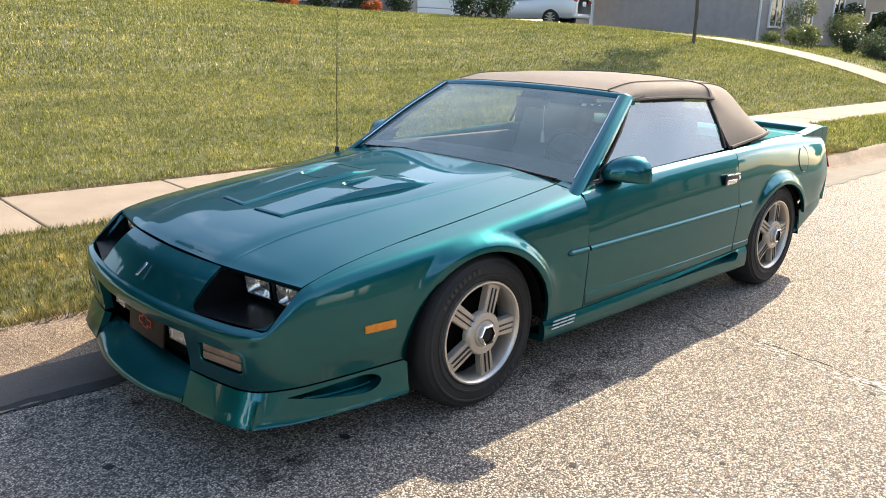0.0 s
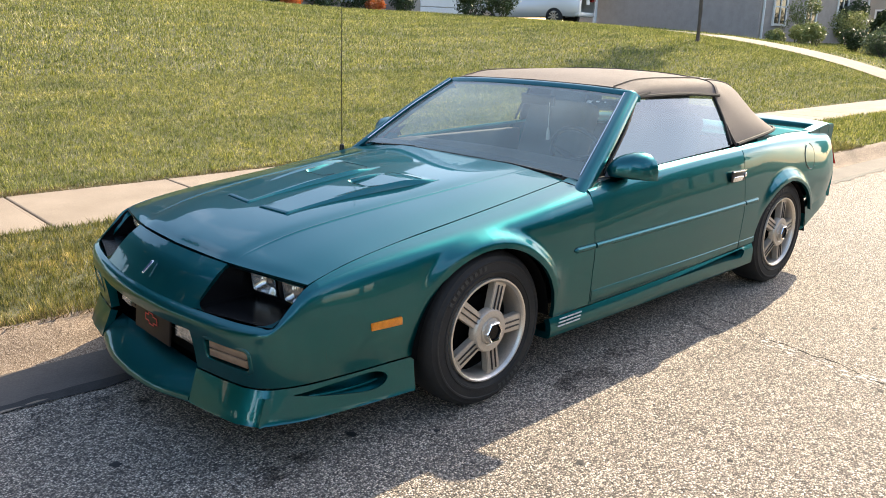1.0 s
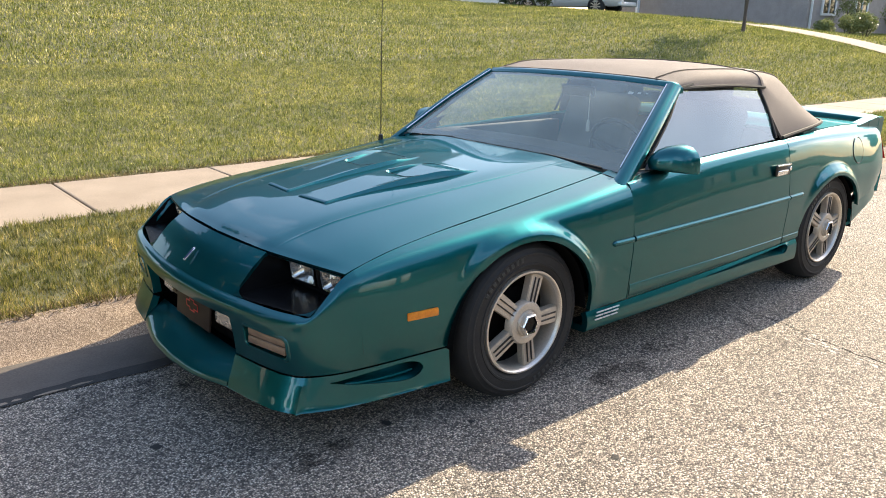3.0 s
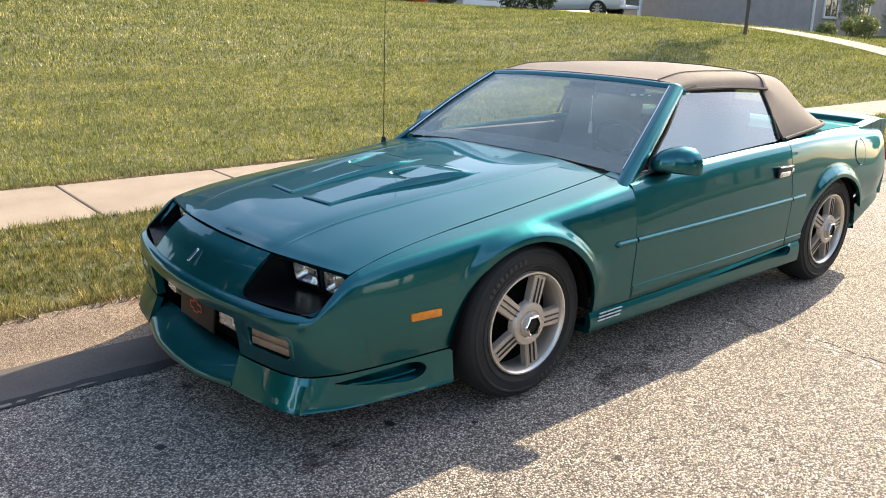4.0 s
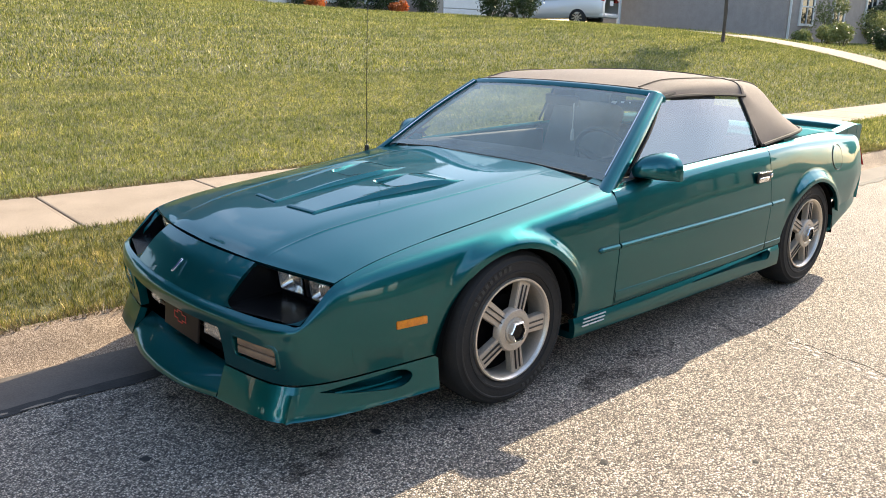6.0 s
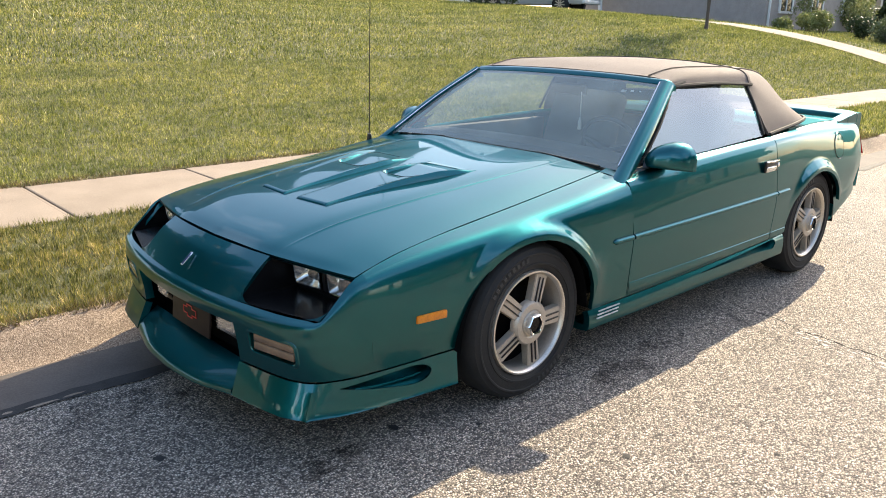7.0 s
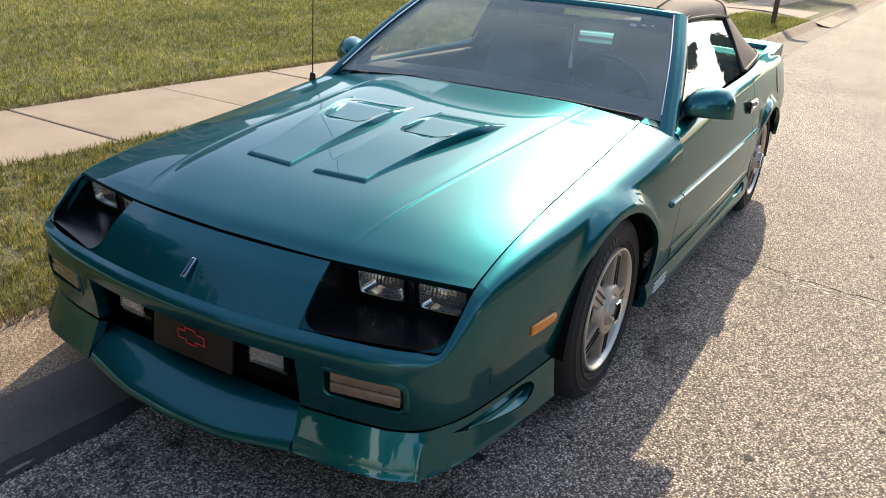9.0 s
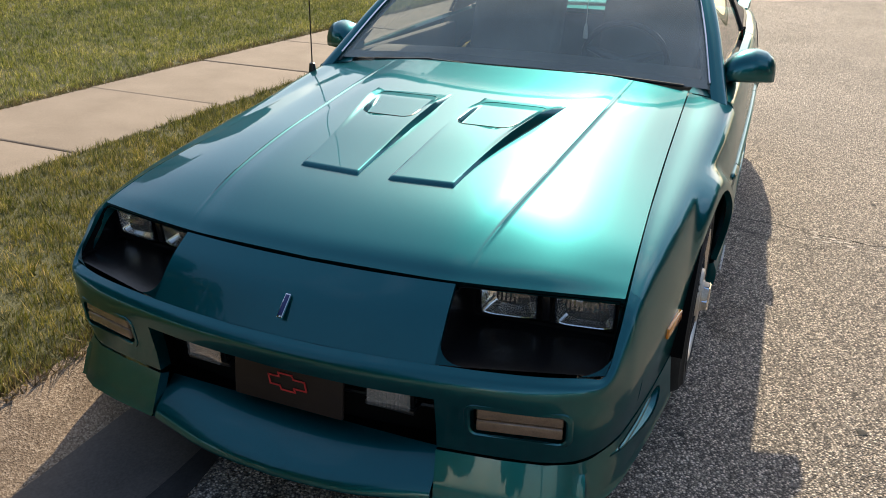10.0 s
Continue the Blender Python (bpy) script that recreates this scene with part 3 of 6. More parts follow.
# nose panel between the headlamp pockets
bm = bmesh.new()
N0 = [(bow(y, NOSE + 0.0195), -y, 0.5142) for y in (0, 0.13, 0.26, 0.393)]
N1 = [(bow(y, -0.955), -y, 0.597) for y in (0, 0.13, 0.26, 0.387)]
N2 = [(bow(y, -0.885, 0.18), -y, 0.648) for y in (0, 0.13, 0.26, 0.381)]
nose = Loft(N0, N1, N2)
grid(bm, nose.at, spread(0, 3, 10), spread(0, 2, 8))
mirrored(bm)
rim_in(bm, 0.03)
part("nose_panel", bm, paint, car)

# lower air dam
bm = bmesh.new()
D_TOP = [(NOSE + 0.04, 0), (bow(0.2, NOSE + 0.035), -0.2), (bow(0.4, NOSE + 0.028), -0.4)]
chin = Loft(*[[(x - out * (1 + 0.62 * (1 - (y / 0.4) ** 2)), y, z - dz * (1 - (y / 0.4) ** 2)) for x, y in D_TOP] for out, z, dz in ((-0.03, 0.266, 0), (0.004, 0.242, 0.003), (0.046, 0.206, 0.011), (0.058, 0.187, 0.013), (0.052, 0.174, 0.016), (-0.03, 0.17, 0.016))])
grid(bm, chin.at, spread(0, 2, 8), spread(0, 5, 15))
mirrored(bm)
rim_in(bm, 0.02)
part("chin_panel", bm, paint, car)


def dam_loft():
    top = [cr(F0, s) + Vector((0, 0, -0.006)) for s in spread(s_of_y(front, 0, -0.398), front.solve_s(0, 0, -0.372), 11)]
    def drop(p, out, z):
        k = smoothstep(-0.93, -0.7, p.x)
        return Vector((p.x - out * (1 - k), p.y - out * (0.25 + 0.05 * k), z))
    return Loft([drop(p, 0.003, p.z) for p in top], [drop(p, 0.02, 0.25) for p in top], [drop(p, 0.042, 0.19) for p in top], [drop(p, 0.036, 0.176) for p in top], [Vector((p.x + 0.05, p.y + 0.06, 0.172)) for p in top])


dam = dam_loft()
DAM_EDGE = dam.solve_s(2.0, 0, -0.952)


def dam_point(s, v):
    """The dam with the pressed upright edge at its front corner."""
    k = max(0, 1 - abs(s - DAM_EDGE) / 0.28) * smoothstep(0, 1.0, v) * (1 - smoothstep(3.0, 4.0, v))
    return dam.at(s, v) + Vector((-0.7, -0.7, 0)) * 0.011 * k
SC0, SC1 = dam.solve_s(0.5, 0, -0.84), dam.solve_s(0.5, 0, -0.488)


def dam_vs(s):
    k = min(max((s - SC0) / (SC1 - SC0), 0), 1)
    a, b = 0.55 - 0.4 * k, 0.6 + 0.95 * k
    c, e = (a + b) / 2, math.sqrt(max(1 - (max(k - 0.82, 0) / 0.181) ** 2, 0))
    a, b = c + (a - c) * e, c + (b - c) * e
    return [0, a, b] + spread(b, 4, 9)[1:]


for sign in (1, -1):
    bm = bmesh.new()
    st = sorted(spread(0, SC0, 5) + [DAM_EDGE - 0.28, DAM_EDGE, DAM_EDGE + 0.28]) + spread(SC0, SC0 + 0.82 * (SC1 - SC0), 8)[1:] + [SC0 + (SC1 - SC0) * k for k in (0.88, 0.93, 0.965, 0.985, 1.0)] + spread(SC1, dam.ns, 3)[1:]
    grid(bm, dam_point, st, dam_vs, skip=((8, 21, 1, 2),))
    if sign < 0:
        flipped(bm)
    rim_in(bm, 0.03)
    dm = part("air_dam", bm, paint, car)
    bm = bmesh.new()
    def duct(s, k):
        v = dam_vs(s)
        f = (s - SC0) / (SC1 - SC0)
        p = dam.at(s, v[1] + (v[2] - v[1]) * k)
        return p + Vector((0.25, 1, 0)) * (0.004 + 0.055 * f ** 0.7 * (1 - k ** 3))
    grid(bm, duct, spread(SC0, SC1, 16), spread(0, 1, 8))
    if sign < 0:
        flipped(bm)
    part("duct", bm, paint, dm)
    bm = bmesh.new()
    pts = []
    for f in spread(0.25, 0.93, 12):
        s_ = SC0 + f * (SC1 - SC0)
        v = dam_vs(s_)
        pp = dam.at(s_, v[1] + (v[2] - v[1]) * (0.97 - 0.42 * f ** 2)) + Vector((0.2, 1, 0)) * 0.018 * f
        pts.append(Vector((pp.x, pp.y * sign, pp.z)))
    tube(bm, pts, [0.002] + [0.006] * (len(pts) - 2) + [0.004], 8)
    part("fin", bm, paint, dm)

# sill skirts
S_TOP = [(0.345, -0.893, 0.297), (0.62, -0.898, 0.297), (1.0, -0.9, 0.302), (1.4, -0.9, 0.309), (1.8, -0.898, 0.318), (2.0, -0.897, 0.322), (2.17, -0.893, 0.326)]
skirt = Loft(S_TOP, [(x, y - 0.012, z - 0.03) for x, y, z in S_TOP], [(x, y - 0.012, 0.232) for x, y, z in S_TOP], [(x, y + 0.004, 0.205) for x, y, z in S_TOP], [(x, y + 0.1, 0.2) for x, y, z in S_TOP])
K0, K1 = skirt.solve_s(1, 0, 1.25), skirt.solve_s(1, 0, 2.06)


def skirt_vs(s):
    k = min(max((s - K0) / (K1 - K0), 0), 1)
    a, b = 0.7 - 0.55 * k, 0.8 + 0.7 * k
    c, e = (a + b) / 2, math.sqrt(max(1 - (max(k - 0.9, 0) / 0.101) ** 2, 0))
    a, b = c + (a - c) * e, c + (b - c) * e
    return [0, a, b] + spread(b, 4, 9)[1:]


for sign in (1, -1):
    bm = bmesh.new()
    grid(bm, skirt.at, spread(0, K0, 8) + spread(K0, K0 + 0.9 * (K1 - K0), 8)[1:] + [K0 + (K1 - K0) * k for k in (0.94, 0.97, 0.99, 1.0)] + spread(K1, 6, 3)[1:], skirt_vs, skip=((8, 20, 1, 2),))
    if sign < 0:
        flipped(bm)
    rim_in(bm, 0.03)
    sk = part("sill_skirt", bm, paint, car)
    bm = bmesh.new()
    def sill_duct(s, k):
        v = skirt_vs(s)
        f = (s - K0) / (K1 - K0)
        p = skirt.at(s, v[1] + (v[2] - v[1]) * k)
        return p + Vector((0, 1, 0)) * (0.004 + 0.075 * f ** 0.7 * (1 - k ** 3))
    grid(bm, sill_duct, spread(K0, K1, 10), spread(0, 1, 6))
    if sign < 0:
        flipped(bm)
    part("duct", bm, paint, sk)

# rear lower skirt, deck, tail and bumper
bm = bmesh.new()
T0 = [(2.3, y, 0.908 + 0.012 * (1 - (y / 0.78) ** 2)) for y in (-0.79, -0.5, 0, 0.5, 0.79)]
T1 = [(2.8, y, 0.907 + 0.012 * (1 - (y / 0.78) ** 2)) for y in (-0.75, -0.5, 0, 0.5, 0.75)]
T2 = [(3.2, y, 0.895 + 0.012 * (1 - (y / 0.78) ** 2)) for y in (-0.737, -0.5, 0, 0.5, 0.737)]
T3 = [(3.42 + 0.06 * (1 - (y / 0.78) ** 2), y, 0.875) for y in (-0.735, -0.5, 0, 0.5, 0.735)]
deck = Loft(T0, T1, T2, T3)
grid(bm, deck.at, spread(0, 4, 16), spread(0, 3, 12))
rim_in(bm, 0.02)
part("rear_deck", bm, paint, car)
bm = bmesh.new()
tail = Loft([(3.36, -0.738, 0.88), (3.42, -0.7, 0.872), (3.48, 0, 0.872), (3.42, 0.7, 0.872), (3.36, 0.738, 0.88)],
            [(3.43, -0.81, 0.66), (3.5, -0.7, 0.655), (3.56, 0, 0.655), (3.5, 0.7, 0.655), (3.43, 0.81, 0.66)],
            [(3.41, -0.82, 0.44), (3.5, -0.7, 0.44), (3.56, 0, 0.44), (3.5, 0.7, 0.44), (3.41, 0.82, 0.44)])
grid(bm, tail.at, spread(0, 4, 20), spread(0, 2, 8))
rim_in(bm, 0.02)
part("tail_panel", bm, paint, car)
bm = bmesh.new()
R_ = [(2.925, -0.866, 0.445, 0.16), (3.06, -0.858, 0.472, 0.14), (3.22, -0.844, 0.494, 0.115), (3.38, -0.806, 0.505, 0.09), (3.46, -0.7, 0.49, 0.07), (3.52, 0, 0.49, 0.07)]
low = Loft([(x, y, z) for x, y, z, d in R_], [(x + 0.004, y - 0.004, z - d * 0.6) for x, y, z, d in R_], [(x + 0.006, y + 0.006, z - d) for x, y, z, d in R_], [(x - 0.06, y + 0.1, z - d) for x, y, z, d in R_])
grid(bm, low.at, spread(0, 5, 24), spread(0, 3, 10))
mirrored(bm)
rim_in(bm, 0.02)
part("rear_bumper", bm, paint, car)

# rear spoiler on its end posts
bm = bmesh.new()
for sign in (1, -1):
    foot = [(3.08, 0.893), (3.16, 0.903), (3.24, 0.916), (3.34, 0.928), (3.44, 0.928), (3.455, 0.915), (3.45, 0.8), (3.2, 0.8)]
    lo_, hi_ = ([bm.verts.new((x, y * sign, z)) for x, z in foot] for y in (0.7, 0.768))
    bm.faces.new(lo_), bm.faces.new(hi_)
    for k in range(len(foot)):
        bm.faces.new((lo_[k], lo_[(k + 1) % 8], hi_[(k + 1) % 8], hi_[k]))
SP = [(3.23, -0.768, 0.912), (3.28, -0.755, 0.923), (3.33, -0.6, 0.93), (3.37, 0, 0.934), (3.33, 0.6, 0.93), (3.28, 0.755, 0.923), (3.23, 0.768, 0.912)]
wing = Loft(*[[(x + dx, y, z + dz) for x, y, z in SP] for dx, dz in ((0.13, 0), (0.08, 0.012), (0, -0.002), (-0.018, -0.012), (-0.012, -0.046), (0.12, -0.05), (0.13, 0))])
grid(bm, wing.at, spread(0, 6, 30), spread(0, 6, 18))
weld(bm)
part("spoiler", bm, paint, car)

# round fuel flap on the quarter
bm = bmesh.new()
def on_quarter(x, z, out):
    s_ = side.solve_s(2.5, 0, x)
    for _ in range(2):
        v_ = side.solve_v(s_, 2, z)
        s_ = side.solve_s(v_, 0, x)
    return side.at(s_, v_) + Vector((0, -out, 0))
grid(bm, lambda r, a: on_quarter(2.915 + r * math.cos(a), 0.762 + r * math.sin(a), 0.003 if r < 0.075 else -0.002), [0.0005, 0.03, 0.055, 0.074, 0.077], spread(0, 2 * math.pi, 28))
weld(bm)
flap = part("fuel_flap", bm, paint, car)
bm = bmesh.new()
tube(bm, [on_quarter(2.915 + 0.079 * math.cos(a), 0.762 + 0.079 * math.sin(a), 0.0005) for a in spread(0, 2 * math.pi, 32)], 0.0025, 5)
part("flap_seam", bm, black_plastic, flap)

# windshield frame, glass and cowl
bm = bmesh.new()
W0 = [(0.655, -0.785, 0.842), (0.645, -0.4, 0.865), (0.64, 0, 0.87), (0.645, 0.4, 0.865), (0.655, 0.785, 0.842)]
W1 = [(0.93, -0.71, 1.03), (0.9, -0.37, 1.045), (0.885, 0, 1.05), (0.9, 0.37, 1.045), (0.93, 0.71, 1.03)]
W2 = [(1.19, -0.625, 1.19), (1.165, -0.33, 1.203), (1.155, 0, 1.207), (1.165, 0.33, 1.203), (1.19, 0.625, 1.19)]
screen = Loft(W0, W1, W2)
grid(bm, screen.at, spread(0, 4, 20), spread(0, 2, 10))
windshield = part("windshield", bm, tinted, car, "tinted laminated windshield")
windshield.visible_shadow = False
# black printed border along the inside of the glass
bm = bmesh.new()
inner = Vector((0.003, 0, -0.004))
for ss_, vs_ in (([0.02, 0.06, 0.1], spread(0.02, 1.98, 14)), ([3.9, 3.94, 3.98], spread(0.02, 1.98, 14)), (spread(0.1, 3.9, 20), [0.02, 0.08, 0.14]), (spread(0.1, 3.9, 20), [1.9, 1.94, 1.98])):
    grid(bm, lambda a, b: screen.at(a, b) + inner, ss_, vs_)
part("glass_border", bm, black_plastic, windshield)


def edge_bar(bm, pts, profile):
    """A bar with a flat profile (out, up) set along pts, out towards the side of the car."""
    rows = []
    for i, p in enumerate(pts):
        p = Vector(p)
        d = (Vector(pts[min(i + 1, len(pts) - 1)]) - Vector(pts[max(i - 1, 0)])).normalized()
        up = Vector((-0.55, 0, 0.83))
        out = d.cross(up).normalized()
        up = out.cross(d).normalized()
        if out.y * p.y < 0:
            out = -out
        rows.append([bm.verts.new(p + out * a + (up if up.z > 0 else -up) * b) for a, b in profile])
    n = len(profile)
    for a, b in zip(rows, rows[1:]):
        for k in range(n):
            bm.faces.new((a[k], a[(k + 1) % n], b[(k + 1) % n], b[k]))
    bm.faces.new(rows[0]), bm.faces.new(rows[-1])


for sign in (1, -1):
    bm = bmesh.new()
    pts = [(p.x, p.y * sign, p.z) for p in (screen.at(0, v) for v in spread(0, 2, 10))]
    pts = [(0.59, -0.803 * sign, 0.797)] + pts
    edge_bar(bm, pts, [(-0.012, 0.010), (0.004, 0.0155), (0.02, 0.015), (0.034, 0.0095), (0.044, 0.0), (0.049, -0.014), (0.05, -0.03), (0.0, -0.04), (-0.01, -0.01)])
    part("windshield_pillar", bm, paint, car, smooth=75)
bm = bmesh.new()
tops = [screen.at(s, 2) for s in spread(0, 4, 16)]
tops = [tops[0] + Vector((0.03, -0.036, -0.03)), tops[0] + Vector((0.008, -0.022, -0.008))] + tops + [tops[-1] + Vector((0.008, 0.022, -0.008)), tops[-1] + Vector((0.03, 0.036, -0.03))]
rows = []
for p in tops:
    rows.append([bm.verts.new(p + Vector(o)) for o in ((-0.01, 0, -0.003), (0.0, 0, 0.011), (0.016, 0, 0.019), (0.034, 0, 0.018), (0.04, 0, -0.02), (0.0, 0, -0.02))])
for a, b in zip(rows, rows[1:]):
    for k in range(6):
        bm.faces.new((a[k], a[(k + 1) % 6], b[(k + 1) % 6], b[k]))
bm.faces.new(rows[0]), bm.faces.new(rows[-1])
part("windshield_header", bm, paint, car, smooth=60)
bm = bmesh.new()
cowl = Loft([(0.6, -0.69, 0.815), (0.6, -0.4, 0.835), (0.6, 0, 0.84), (0.6, 0.4, 0.835), (0.6, 0.69, 0.815)], [(p[0] + 0.03, p[1] * 0.93, p[2] - 0.008) for p in W0])
grid(bm, cowl.at, spread(0, 4, 16), [0, 0.5, 1])
bmesh.ops.solidify(bm, geom=bm.faces[:], thickness=0.01)
part("cowl_grille", bm, black_plastic, car)
for sign in (1, -1):
    bm = bmesh.new()
    nook = Loft([(0.6225, -0.703, 0.833), (0.6225, -0.76, 0.8265), (0.6225, -0.812, 0.815)], [(0.66, -0.71, 0.846), (0.675, -0.765, 0.84), (0.69, -0.814, 0.825)], [(0.7, -0.715, 0.86), (0.74, -0.77, 0.854), (0.775, -0.816, 0.8365)])
    grid(bm, nook.at, spread(0, 2, 6), spread(0, 2, 6))
    if sign < 0:
        flipped(bm)
    part("cowl_corner", bm, paint, car)

# soft top
def top_ring(x, w, zs, zc, drop):
    """Half a cross-section of the fabric roof, from its middle to its lower edge."""
    return [(x, 0, zc), (x, -w * 0.5, zc - 0.008), (x, -w * 0.86, zs + 0.012), (x, -w, zs - 0.012), (x, -w - 0.034, zs - 0.012 - drop)]


rings = [[(1.183, 0, 1.231), (1.19, -0.31, 1.226), (1.206, -0.54, 1.218), (1.222, -0.63, 1.2), (1.23, -0.648, 1.172)], top_ring(1.4, 0.63, 1.236, 1.262, 0.045), top_ring(1.7, 0.635, 1.238, 1.275, 0.05), top_ring(2.02, 0.635, 1.23, 1.272, 0.06)]
roof = Loft(*rings)
bm = bmesh.new()
grid(bm, lambda a, b: roof.at(b, a), spread(0, 3, 14), spread(0, 4, 14))
mirrored(bm)
weld(bm)
bmesh.ops.recalc_face_normals(bm, faces=bm.faces[:])
bmesh.ops.solidify(bm, geom=bm.faces[:], thickness=0.012)
top = part("soft_top", bm, canvas, car, "faded brown canvas roof")
q = [[(1.99, 0, 1.2675), (2.25, 0, 1.252), (2.46, 0, 1.212), (2.6, 0, 1.1), (2.74, 0, 0.955)], [(1.99, -0.3, 1.2575), (2.25, -0.3, 1.244), (2.46, -0.3, 1.205), (2.59, -0.32, 1.09), (2.72, -0.36, 0.953)],
     [(1.99, -0.535, 1.2355), (2.22, -0.53, 1.226), (2.45, -0.515, 1.183), (2.555, -0.56, 1.07), (2.66, -0.63, 0.948)], [(2.015, -0.632, 1.212), (2.13, -0.655, 1.14), (2.27, -0.695, 1.06), (2.4, -0.735, 0.99), (2.55, -0.762, 0.937)],
     [(1.975, -0.66, 1.155), (1.98, -0.705, 1.08), (1.99, -0.755, 1.0), (2.005, -0.785, 0.94), (2.03, -0.805, 0.895)]]
sail = Loft(*q)
# the rear part has a wide window of clear plastic
bm = bmesh.new()
grid(bm, lambda a, b: sail.at(a, b), spread(0, 4, 20), spread(0, 4, 20), skip=((11, 17, 0, 9),))
mirrored(bm)
weld(bm)
bmesh.ops.recalc_face_normals(bm, faces=bm.faces[:])
bmesh.ops.solidify(bm, geom=bm.faces[:], thickness=0.012)
rear = part("soft_top_rear", bm, canvas, car)
bm = bmesh.new()
grid(bm, lambda a, b: sail.at(a, b) + Vector((-0.006, 0, -0.006)), spread(2.18, 3.42, 8), spread(0, 1.82, 10))
mirrored(bm)
pane = part("rear_window", bm, glass, rear, "clear plastic rear window")
pane.visible_shadow = False

# piping, weatherstrips and bright screen trim
for sign in (1, -1):
    bm = bmesh.new()
    tube(bm, [Vector((p.x, p.y * sign, p.z + 0.0045)) for p in (roof.at(1.95, a) for a in spread(0, 3, 12))] + [Vector((p.x, p.y * sign, p.z + 0.003)) for p in (sail.at(a, 2.0) for a in spread(0.1, 2.0, 8))], 0.0032, 6)
    part("roof_piping", bm, canvas_seam, top)
    bm = bmesh.new()
    tube(bm, [Vector((p.x - 0.03, p.y * sign, p.z + 0.003)) for p in (roof.at(s_, 3.0) for s_ in spread(0, 3.9, 20))], 0.003, 6)
    part("roof_seam", bm, canvas_seam, top)
    bm = bmesh.new()
    tube(bm, [Vector((p.x, p.y * sign, p.z)) for p in (roof.at(4.0, a) for a in spread(0, 3, 12))], 0.009, 6)
    part("roof_weatherstrip", bm, rubber, top)
    bm = bmesh.new()
    tube(bm, [Vector((p.x, p.y * sign, p.z + 0.004)) for p in (sail.at(4.0, v) for v in spread(2.2, 4.0, 12))], 0.010, 6)
    part("base_welt", bm, rubber, top)
    bm = bmesh.new()
    tube(bm, [Vector((p.x - 0.006, p.y * sign * 0.985, p.z + 0.012)) for p in (screen.at(0, v) for v in spread(0.05, 1.97, 12))], 0.0035, 6)
    part("screen_trim", bm, chrome, car)
# side windows and their black seals
for sign in (1, -1):
    win = Loft([(0.80, -0.8, 0.853), (1.2, -0.803, 0.862), (1.6, -0.803, 0.88), (1.96, -0.798, 0.893)], [(1.035, -0.735, 1.025), (1.3, -0.725, 1.04), (1.6, -0.725, 1.05), (1.965, -0.725, 1.04)], [(1.238, -0.65, 1.17), (1.4, -0.645, 1.186), (1.7, -0.648, 1.18), (1.965, -0.65, 1.165)])
    bm = bmesh.new()
    grid(bm, win.at, spread(0, 3, 10), spread(0, 2, 8))
    if sign < 0:
        flipped(bm)
    w = part("side_window", bm, glass, car)
    w.visible_shadow = False
    bm = bmesh.new()
    ring = [win.at(0, v) for v in spread(0, 2, 8)] + [win.at(s, 2) for s in spread(0, 3, 8)][1:] + [win.at(3, v) for v in spread(2, 0, 8)][1:]
    tube(bm, [p + Vector((0.012 if i > 14 else 0, 0, 0.008)) for i, p in enumerate(ring)], 0.008, 6)
    if sign < 0:
        flipped(bm)
    part("window_seal", bm, rubber, car)

